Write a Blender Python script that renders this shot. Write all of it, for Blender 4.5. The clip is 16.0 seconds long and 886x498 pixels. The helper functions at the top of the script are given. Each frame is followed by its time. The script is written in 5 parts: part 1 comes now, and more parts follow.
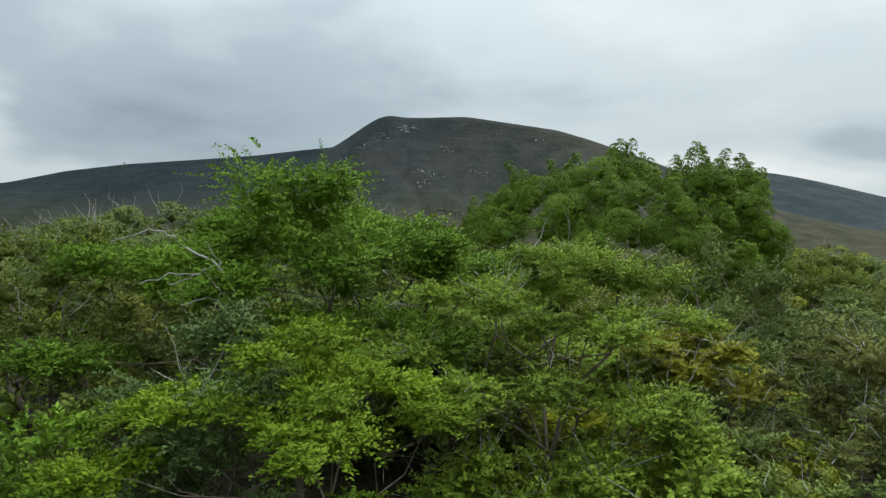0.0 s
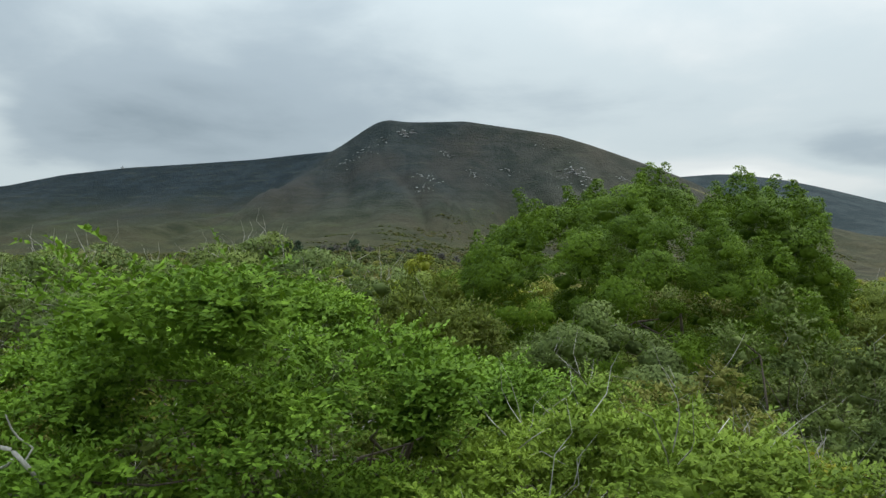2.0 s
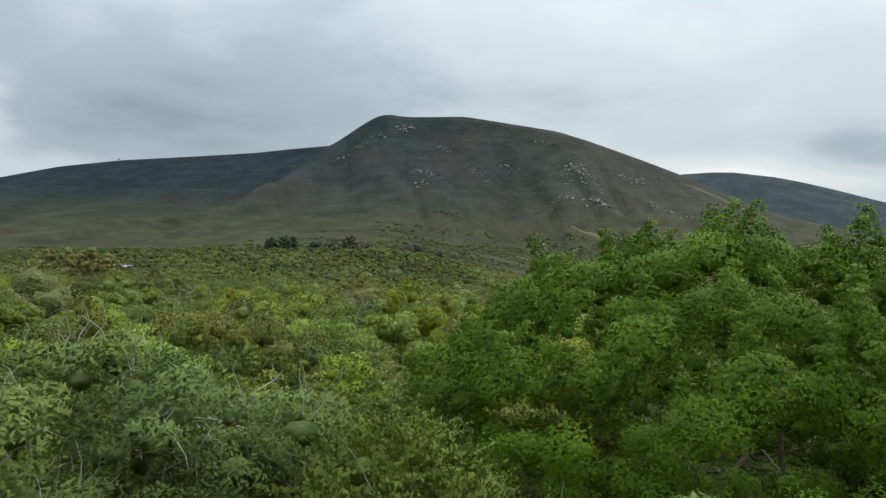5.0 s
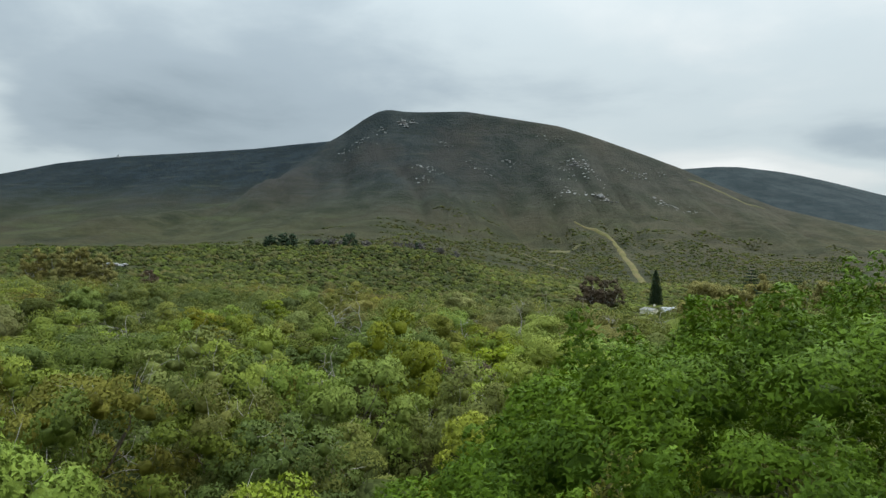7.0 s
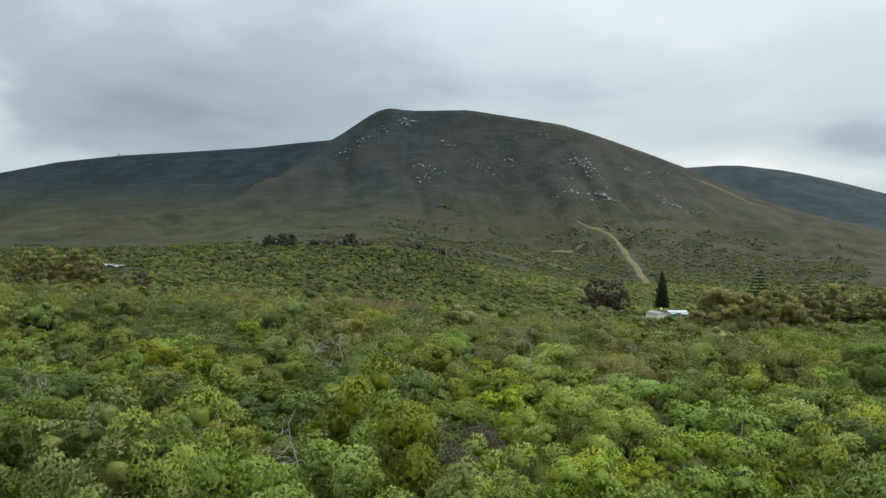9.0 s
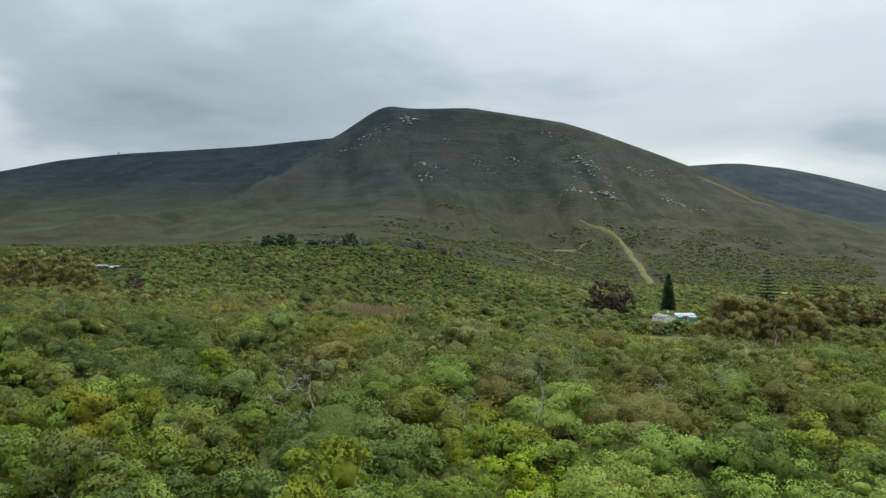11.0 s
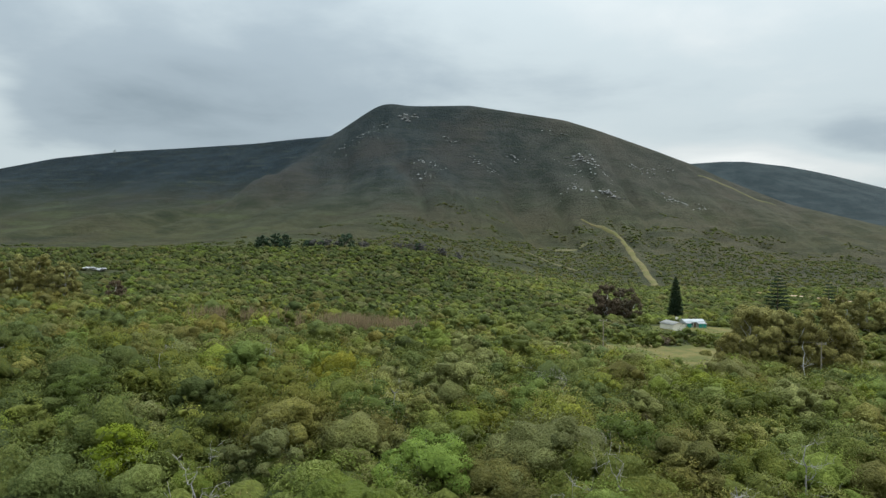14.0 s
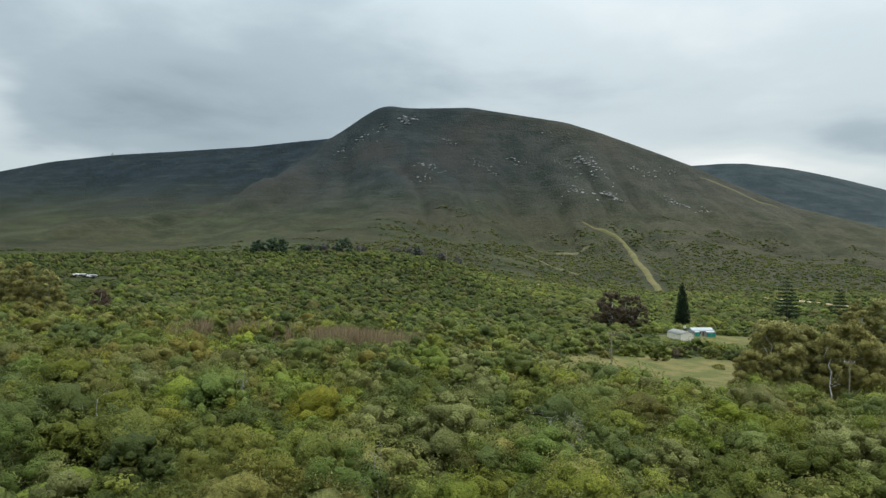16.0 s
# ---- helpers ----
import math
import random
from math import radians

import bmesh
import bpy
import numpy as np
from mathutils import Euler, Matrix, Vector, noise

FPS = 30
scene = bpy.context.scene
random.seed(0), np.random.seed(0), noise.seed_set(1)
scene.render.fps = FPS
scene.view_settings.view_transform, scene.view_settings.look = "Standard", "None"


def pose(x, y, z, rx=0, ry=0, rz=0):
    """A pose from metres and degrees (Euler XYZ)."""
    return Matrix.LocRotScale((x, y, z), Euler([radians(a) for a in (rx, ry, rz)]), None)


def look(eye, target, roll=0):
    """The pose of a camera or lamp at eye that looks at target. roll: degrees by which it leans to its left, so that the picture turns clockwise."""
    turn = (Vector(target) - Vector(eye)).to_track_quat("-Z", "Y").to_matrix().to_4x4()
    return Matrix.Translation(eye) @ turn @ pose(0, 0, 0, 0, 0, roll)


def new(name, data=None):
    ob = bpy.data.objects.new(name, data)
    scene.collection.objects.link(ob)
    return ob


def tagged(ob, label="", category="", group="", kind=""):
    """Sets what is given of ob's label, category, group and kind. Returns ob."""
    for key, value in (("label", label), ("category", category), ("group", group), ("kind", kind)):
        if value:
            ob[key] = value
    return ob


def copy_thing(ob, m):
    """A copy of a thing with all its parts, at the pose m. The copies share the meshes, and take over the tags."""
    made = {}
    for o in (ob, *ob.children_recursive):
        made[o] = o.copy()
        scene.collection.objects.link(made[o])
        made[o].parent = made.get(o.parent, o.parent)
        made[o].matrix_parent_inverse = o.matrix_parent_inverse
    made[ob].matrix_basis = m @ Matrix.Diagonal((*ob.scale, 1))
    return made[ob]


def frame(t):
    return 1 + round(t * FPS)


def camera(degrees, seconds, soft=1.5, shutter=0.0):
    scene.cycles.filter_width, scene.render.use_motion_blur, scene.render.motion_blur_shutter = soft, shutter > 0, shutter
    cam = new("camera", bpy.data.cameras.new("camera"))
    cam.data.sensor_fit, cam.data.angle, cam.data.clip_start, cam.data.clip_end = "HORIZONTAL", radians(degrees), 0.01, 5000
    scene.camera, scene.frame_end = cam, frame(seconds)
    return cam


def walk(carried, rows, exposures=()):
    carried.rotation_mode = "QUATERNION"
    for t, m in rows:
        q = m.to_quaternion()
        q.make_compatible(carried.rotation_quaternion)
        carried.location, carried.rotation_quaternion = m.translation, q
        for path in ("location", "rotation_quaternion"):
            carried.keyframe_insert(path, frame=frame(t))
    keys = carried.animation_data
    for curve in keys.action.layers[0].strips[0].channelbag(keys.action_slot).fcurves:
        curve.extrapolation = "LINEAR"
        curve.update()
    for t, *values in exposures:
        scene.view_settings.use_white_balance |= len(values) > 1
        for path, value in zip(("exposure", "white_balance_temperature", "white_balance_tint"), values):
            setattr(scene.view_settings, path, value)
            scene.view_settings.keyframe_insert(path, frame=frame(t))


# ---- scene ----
cam = camera(66.9, 16.0, 1.4)
PATH = [
    (0, (-0.269, -2.015, 5.718), (-0.26, -0.015, 5.71), -0.4),
    (0.5, (-0.273, -0.775, 6.004), (-0.261, 1.225, 6.001), -0.3),
    (1, (-0.267, 0.352, 6.353), (-0.254, 2.352, 6.352), -0.1),
    (1.5, (-0.229, 1.258, 6.702), (-0.217, 3.258, 6.702), -0.2),
    (2, (-0.186, 2.159, 7.037), (-0.174, 4.159, 7.041), -0.3),
    (2.5, (-0.15, 2.853, 7.388), (-0.137, 4.853, 7.392), -0.3),
    (3, (-0.052, 3.66, 7.732), (-0.039, 5.66, 7.732), -0.3),
    (3.2, (-0.021, 4.035, 7.901), (-0.008, 6.034, 7.895), -0.4),
    (5.3, (0.396, 10.768, 9.067), (0.413, 12.768, 9.054), 0.3),
    (5.5, (0.446, 11.42, 9.208), (0.461, 13.42, 9.19), 0.2),
    (6, (0.525, 13.066, 9.521), (0.539, 15.066, 9.499), 0.1),
    (6.5, (0.586, 14.684, 9.764), (0.598, 16.684, 9.743), 0.2),
    (7, (0.685, 16.402, 10.067), (0.697, 18.402, 10.042), 0.1),
    (7.5, (0.789, 17.992, 10.354), (0.801, 19.992, 10.329), 0.1),
    (8, (0.929, 19.759, 10.698), (0.938, 21.759, 10.67), 0.1),
    (8.5, (1.017, 21.459, 10.995), (1.024, 23.459, 10.965), 0.1),
    (9, (1.055, 23.198, 11.202), (1.061, 25.198, 11.173), 0.1),
    (9.2, (1.065, 23.857, 11.293), (1.072, 25.857, 11.264), -0.0),
    (11.3, (1.552, 31.189, 12.506), (1.552, 33.189, 12.47), 0.1),
    (11.5, (1.578, 31.975, 12.619), (1.578, 33.975, 12.582), 0.1),
    (12, (1.657, 34.001, 12.951), (1.658, 36.001, 12.912), 0.0),
    (12.5, (1.725, 35.916, 13.211), (1.726, 37.915, 13.172), 0.0),
    (13, (1.812, 37.982, 13.543), (1.813, 39.981, 13.503), 0.1),
    (13.5, (1.98, 39.856, 13.837), (1.982, 41.856, 13.796), 0.1),
    (14, (2.216, 41.803, 14.164), (2.217, 43.803, 14.123), 0.1),
    (14.5, (2.358, 43.737, 14.508), (2.358, 45.737, 14.465), 0.1),
    (15, (2.482, 45.889, 14.847), (2.482, 47.889, 14.807), 0.1),
    (15.5, (2.601, 48.132, 15.146), (2.601, 50.132, 15.109), 0.1),
    (16, (2.722, 50.734, 15.503), (2.722, 52.733, 15.469), 0.0),
]
walk(cam, [(t, look(eye, target, roll)) for t, eye, target, roll in PATH])

# ---------------------------------------------------------------- world and sun
def build_world():
    w = bpy.data.worlds.new("overcast_sky")
    scene.world = w
    w.use_nodes = True
    nt = w.node_tree
    nt.nodes.clear()
    N, L = nt.nodes.new, nt.links.new

    def math_node(op, a, b=None, clamp=False):
        m = N("ShaderNodeMath")
        m.operation, m.use_clamp = op, clamp
        for i, v in enumerate((a, b)):
            if v is None:
                continue
            if isinstance(v, (int, float)):
                m.inputs[i].default_value = v
            else:
                L(v, m.inputs[i])
        return m.outputs[0]

    def blend(fac, a, b):
        m = N("ShaderNodeMix")
        m.data_type = "RGBA"
        for i, v in ((0, fac), (6, a), (7, b)):
            if isinstance(v, (int, float)):
                m.inputs[i].default_value = v
            elif isinstance(v, tuple):
                m.inputs[i].default_value = (*v, 1)
            else:
                L(v, m.inputs[i])
        return m.outputs[2]

    tc = N("ShaderNodeTexCoord")
    sep = N("ShaderNodeSeparateXYZ")
    L(tc.outputs["Generated"], sep.inputs[0])
    dx, dy, dz = sep.outputs
    up = math_node("ADD", math_node("MAXIMUM", dz, 0.0), 0.16)
    com = N("ShaderNodeCombineXYZ")
    L(math_node("DIVIDE", dx, up), com.inputs[0])
    L(math_node("DIVIDE", dy, up), com.inputs[1])

    def clouds(scale, detail, rough, seed):
        n = N("ShaderNodeTexNoise")
        n.noise_dimensions = "4D"
        n.inputs["W"].default_value = seed
        n.inputs["Scale"].default_value = scale
        n.inputs["Detail"].default_value = detail
        n.inputs["Roughness"].default_value = rough
        n.inputs["Distortion"].default_value = 0.25
        L(com.outputs[0], n.inputs["Vector"])
        return n.outputs["Fac"]

    def spot(x, z, rx, rz):
        """1 at the direction (x, 1, z), falling smoothly to 0 at the ellipse's rim."""
        front = math_node("MAXIMUM", dy, 0.05)
        u = math_node("DIVIDE", math_node("SUBTRACT", math_node("DIVIDE", dx, front), x), rx)
        v = math_node("DIVIDE", math_node("SUBTRACT", math_node("DIVIDE", dz, front), z), rz)
        d2 = math_node("ADD", math_node("MULTIPLY", u, u), math_node("MULTIPLY", v, v))
        return math_node("POWER", 2.718, math_node("MULTIPLY", d2, -1.0))

    big, fine = clouds(0.55, 3, 0.5, 3.1), clouds(1.5, 7, 0.55, 8.4)
    f = math_node("ADD", math_node("MULTIPLY", big, 0.9), math_node("MULTIPLY", fine, 0.55))
    f = math_node("SUBTRACT", f, 0.28)
    side = math_node("MULTIPLY", math_node("ADD", dx, 0.35), 0.15)
    f = math_node("ADD", f, side)
    for x, z, rx, rz, gain in SKY_SPOTS:
        f = math_node("ADD", f, math_node("MULTIPLY", spot(x, z, rx, rz), gain))
    f = math_node("MAXIMUM", math_node("MINIMUM", f, 1.0), 0.0)
    ramp = N("ShaderNodeValToRGB")
    ramp.color_ramp.interpolation = "EASE"
    e = ramp.color_ramp.elements
    e[0].position, e[0].color = 0.0, (0.205, 0.262, 0.300, 1)
    e[1].position, e[1].color = 1.0, (0.77, 0.80, 0.79, 1)
    for p, c in ((0.30, (0.33, 0.40, 0.445)), (0.55, (0.50, 0.575, 0.60)), (0.78, (0.625, 0.67, 0.675))):
        k = e.new(p)
        k.color = (*c, 1)
    L(f, ramp.inputs[0])
    sky = N("ShaderNodeTexSky")
    sky.sky_type, sky.sun_disc = "NISHITA", False
    sky.sun_elevation, sky.sun_rotation = radians(SUN_UP), radians(SUN_TURN)
    dim = N("ShaderNodeVectorMath")
    dim.operation = "SCALE"
    dim.inputs["Scale"].default_value = 0.12
    L(sky.outputs[0], dim.inputs[0])
    col = blend(0.95, dim.outputs[0], ramp.outputs[0])
    # an overcast sky is about three times as bright overhead as at the horizon
    lift = N("ShaderNodeVectorMath")
    lift.operation = "SCALE"
    L(col, lift.inputs[0])
    high = math_node("MAXIMUM", dz, 0.0)
    square = math_node("MULTIPLY", high, high)
    steep = math_node("MULTIPLY", math_node("MULTIPLY", square, square), 2.2)
    L(math_node("ADD", math_node("ADD", math_node("MULTIPLY", square, 2.7), steep), 1.14), lift.inputs["Scale"])
    col = lift.outputs[0]
    bg = N("ShaderNodeBackground")
    bg.inputs["Strength"].default_value = 1.0
    L(col, bg.inputs["Color"])
    out = N("ShaderNodeOutputWorld")
    L(bg.outputs[0], out.inputs[0])


SUN_UP, SUN_TURN = 55.0, 60.0
# cloud patches in view: across, up, half width, half height, lighter or darker
SKY_SPOTS = [
    (-0.34, 0.17, 0.28, 0.08, -0.12),
    (-0.68, 0.20, 0.06, 0.06, 0.28),
    (0.46, 0.105, 0.13, 0.03, 0.45),
    (0.30, 0.30, 0.35, 0.09, 0.0),
    (0.64, 0.16, 0.12, 0.035, -0.22),
    (-0.10, 0.22, 0.18, 0.05, -0.06),
    (-0.62, 0.10, 0.12, 0.03, 0.18),
]
build_world()
sun = new("sun", bpy.data.lights.new("sun", "SUN"))
sun.data.energy, sun.data.angle, sun.data.color = 1.4, radians(40), (1.0, 0.96, 0.90)
sun.matrix_world = look((60 * math.cos(radians(SUN_UP)) * math.sin(radians(SUN_TURN)),
                         60 * math.cos(radians(SUN_UP)) * math.cos(radians(SUN_TURN)), 60 * math.sin(radians(SUN_UP))), (0, 0, 0))


# ---------------------------------------------------------------- materials
class Nodes:
    """Short names for building a material's nodes."""

    def __init__(self, name):
        self.mat = bpy.data.materials.new(name)
        self.mat.use_nodes = True
        self.nt = self.mat.node_tree
        self.nt.nodes.clear()
        self.out = self.nt.nodes.new("ShaderNodeOutputMaterial")

    def add(self, kind, **sets):
        n = self.nt.nodes.new(kind)
        for k, v in sets.items():
            n.inputs[k].default_value = v
        return n

    def link(self, a, b):
        self.nt.links.new(a, b)

    def mix(self, fac, a, b, how="MIX"):
        m = self.nt.nodes.new("ShaderNodeMix")
        m.data_type, m.blend_type = "RGBA", how
        for i, v in ((0, fac), (6, a), (7, b)):
            if isinstance(v, (int, float)):
                m.inputs[i].default_value = v
            elif isinstance(v, tuple):
                m.inputs[i].default_value = (*v, 1)
            else:
                self.link(v, m.inputs[i])
        return m.outputs[2]

    def math(self, op, a, b=0.0, c=0.0):
        m = self.nt.nodes.new("ShaderNodeMath")
        m.operation = op
        for i, v in enumerate((a, b, c)):
            if isinstance(v, (int, float)):
                m.inputs[i].default_value = v
            else:
                self.link(v, m.inputs[i])
        return m.outputs[0]

    def coord(self):
        return self.nt.nodes.new("ShaderNodeNewGeometry").outputs["Position"]

    def noise(self, scale, detail=4, rough=0.55, stretch=None, coord=None):
        if coord is None:
            coord = self.nt.nodes.new("ShaderNodeNewGeometry").outputs["Position"]
        if stretch:
            mp = self.nt.nodes.new("ShaderNodeMapping")
            mp.inputs["Scale"].default_value = stretch
            self.link(coord, mp.inputs[0])
            coord = mp.outputs[0]
        n = self.add("ShaderNodeTexNoise", Scale=scale, Detail=detail, Roughness=rough)
        self.link(coord, n.inputs["Vector"])
        return n.outputs["Fac"]

    def step(self, v, lo, hi):
        m = self.nt.nodes.new("ShaderNodeMapRange")
        m.interpolation_type = "SMOOTHSTEP"
        m.inputs[1].default_value, m.inputs[2].default_value = lo, hi
        self.link(v, m.inputs[0])
        return m.outputs[0]

    def finish(self, colour, rough=0.8, bump=None, strength=0.5, distance=0.05, specular=0.3, metallic=0.0):
        p = self.add("ShaderNodeBsdfPrincipled", Roughness=rough, Metallic=metallic)
        p.inputs["Specular IOR Level"].default_value = specular
        if isinstance(colour, tuple):
            p.inputs["Base Color"].default_value = (*colour, 1)
        else:
            self.link(colour, p.inputs["Base Color"])
        if bump is not None:
            b = self.add("ShaderNodeBump", Strength=strength, Distance=distance)
            self.link(bump, b.inputs["Height"])
            self.link(b.outputs[0], p.inputs["Normal"])
        self.link(p.outputs[0], self.out.inputs[0])
        return self.mat


def leaf_material(name, dark, light, shift=0.8, glow=0.20, rough=0.62, relief=0.0):
    """Leaves: each one between two greens, each plant a little lighter or darker, some light coming through."""
    n = Nodes(name)
    geo = n.nt.nodes.new("ShaderNodeNewGeometry")
    info = n.nt.nodes.new("ShaderNodeObjectInfo")
    tint = n.nt.nodes.new("ShaderNodeAttribute")
    tint.attribute_name = "tint"
    cell = n.add("ShaderNodeTexVoronoi", Scale=5.5 if relief else 8.0)
    n.link(n.coord(), cell.inputs["Vector"])
    hue = n.nt.nodes.new("ShaderNodeSeparateColor")
    n.link(cell.outputs["Color"], hue.inputs[0])
    own = n.nt.nodes.new("ShaderNodeAttribute")
    own.attribute_name = "clump"
    per_leaf = n.math("ADD", n.math("MULTIPLY", geo.outputs["Random Per Island"], 0.42), 0.28 if relief else 0.26)
    per_leaf = n.math("ADD", per_leaf, n.math("MULTIPLY", n.math("SUBTRACT", hue.outputs[0], 0.5), 0.20))
    per_leaf = n.math("ADD", per_leaf, n.math("MULTIPLY", own.outputs["Fac"], 0.36))
    col = n.mix(per_leaf, dark, light)
    plant = n.math("FRACT", n.math("ADD", info.outputs["Random"], tint.outputs["Fac"]))
    hsv = n.add("ShaderNodeHueSaturation")
    n.link(n.math("ADD", n.math("MULTIPLY", plant, 0.05 * shift), 0.5 - 0.025 * shift), hsv.inputs["Hue"])
    n.link(n.math("ADD", n.math("MULTIPLY", plant, -0.3 * shift), 1.0 + 0.10 * shift), hsv.inputs["Saturation"])
    n.link(n.math("ADD", n.math("MULTIPLY", n.math("FRACT", n.math("MULTIPLY", plant, 7.3)), 0.7 * shift), 1.0 - 0.35 * shift), hsv.inputs["Value"])
    n.link(col, hsv.inputs["Color"])
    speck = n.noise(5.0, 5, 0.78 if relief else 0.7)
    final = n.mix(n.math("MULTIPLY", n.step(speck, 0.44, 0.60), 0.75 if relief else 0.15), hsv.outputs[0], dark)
    p = n.add("ShaderNodeBsdfPrincipled", Roughness=rough)
    p.inputs["Specular IOR Level"].default_value = 0.16
    n.link(final, p.inputs["Base Color"])
    t = n.add("ShaderNodeBsdfTranslucent")
    n.link(final, t.inputs["Color"])
    # tufts of leaves on the solid hearts of the clumps
    b = n.add("ShaderNodeBump", Strength=0.9 if relief else 0.5, Distance=1.5 * relief or 0.10)
    tufts = n.math("MULTIPLY", cell.outputs["Distance"], -0.5)
    tufts = n.math("ADD", tufts, n.noise(3.6 if relief else 7.0, 5, 0.72))
    n.link(tufts, b.inputs["Height"])
    n.link(b.outputs[0], p.inputs["Normal"])
    m = n.add("ShaderNodeMixShader", Fac=glow)
    n.link(p.outputs[0], m.inputs[1])
    n.link(t.outputs[0], m.inputs[2])
    n.link(m.outputs[0], n.out.inputs[0])
    return n.mat


GREENS = {
    "bright": ((0.080, 0.126, 0.018), (0.222, 0.292, 0.046)),
    "green": ((0.068, 0.096, 0.018), (0.205, 0.250, 0.050)),
    "deep": ((0.044, 0.068, 0.016), (0.140, 0.180, 0.042)),
    "sage": ((0.086, 0.102, 0.032), (0.236, 0.264, 0.084)),
    "olive": ((0.076, 0.084, 0.022), (0.205, 0.208, 0.058)),
    "yellow": ((0.095, 0.120, 0.018), (0.262, 0.290, 0.048)),
}
LEAF = {k: leaf_material(k + "_leaves", *[(1.50 * r * f, 1.44 * g * f, 0.84 * b * f) for r, g, b in GREENS[k]], 0.62, 0.24) for k, f in
        zip(GREENS, (0.98, 1.0, 0.95, 0.76, 0.82, 0.95))}
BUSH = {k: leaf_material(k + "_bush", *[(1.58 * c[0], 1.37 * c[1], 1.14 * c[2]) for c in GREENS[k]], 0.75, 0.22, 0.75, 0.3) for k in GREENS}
LEAF["fresh"] = leaf_material("fresh_tree_leaves", (0.058, 0.118, 0.008), (0.236, 0.390, 0.026), 0.15, 0.24)
LEAF["lime"] = leaf_material("lime_tree_leaves", (0.074, 0.132, 0.008), (0.275, 0.410, 0.028), 0.15, 0.26)
LEAF["meadow"] = leaf_material("soft_green_leaves", (0.084, 0.138, 0.013), (0.310, 0.430, 0.048), 0.15, 0.26)
LEAF["gold"] = leaf_material("yellowing_leaves", (0.120, 0.130, 0.012), (0.370, 0.350, 0.028), 0.15, 0.28)
LEAF["scrub"] = leaf_material("dull_scrub_leaves", (0.066, 0.096, 0.022), (0.215, 0.276, 0.062), 0.3, 0.25)
LEAF["leathery"] = leaf_material("leathery_leaves", (0.060, 0.102, 0.028), (0.185, 0.270, 0.078), 0.15, 0.2, 0.5)
LEAF["glossy"] = leaf_material("big_tree_leaves", (0.040, 0.084, 0.007), (0.190, 0.312, 0.024), 0.2, 0.22, 0.55)
BUSH["gum"] = leaf_material("eucalyptus_leaves", (0.130, 0.118, 0.034), (0.470, 0.420, 0.125), 0.3, 0.2, 0.7, 0.2)
BUSH["russet"] = leaf_material("russet_leaves", (0.070, 0.050, 0.032), (0.225, 0.165, 0.100), 0.5, 0.15, 0.8, 0.3)
BUSH["pine"] = leaf_material("conifer_needles", (0.024, 0.046, 0.024), (0.066, 0.104, 0.050), 0.2, 0.1, 0.7, 0.2)


def canopy_material(name, relief=0.6, tuft=1.1):
    """Far scrub seen as one closed canopy: each bush its own green, mottled with tufts."""
    n = Nodes(name)
    own = n.nt.nodes.new("ShaderNodeAttribute")
    own.attribute_name = "bush_green"
    fine, big = n.add("ShaderNodeTexVoronoi", Scale=tuft), n.add("ShaderNodeTexVoronoi", Scale=0.4 * tuft)
    for c in (fine, big):
        n.link(n.coord(), c.inputs["Vector"])
    hue = n.nt.nodes.new("ShaderNodeSeparateColor")
    n.link(fine.outputs["Color"], hue.inputs[0])
    tone = n.add("ShaderNodeHueSaturation")
    n.link(own.outputs["Color"], tone.inputs["Color"])
    n.link(n.math("ADD", n.math("MULTIPLY", hue.outputs[0], 0.55), 0.74), tone.inputs["Value"])
    col = n.mix(n.math("MULTIPLY", n.step(n.noise(0.35, 4, 0.65), 0.45, 0.62), 0.18), tone.outputs[0], (0.018, 0.024, 0.010))
    rel = n.math("ADD", n.math("MULTIPLY", fine.outputs["Distance"], -0.7), n.math("MULTIPLY", big.outputs["Distance"], -1.2))
    return n.finish(col, 0.9, rel, 1.0, relief, 0.1)


def bark_material(name, a, b):
    n = Nodes(name)
    tc = n.nt.nodes.new("ShaderNodeTexCoord")
    f = n.noise(9, 6, 0.6, (1, 1, 0.25), tc.outputs["Object"])
    g = n.noise(60, 3, 0.6, (1, 1, 0.3), tc.outputs["Object"])
    return n.finish(n.mix(n.step(f, 0.3, 0.7), a, b), 0.85, g, 0.6, 0.01)


BARK = bark_material("brown_bark", (0.075, 0.055, 0.040), (0.19, 0.155, 0.12))
GREY_WOOD = bark_material("bleached_dead_wood", (0.22, 0.20, 0.175), (0.46, 0.43, 0.39))
PALE_BARK = bark_material("pale_eucalyptus_bark", (0.40, 0.37, 0.33), (0.70, 0.67, 0.62))


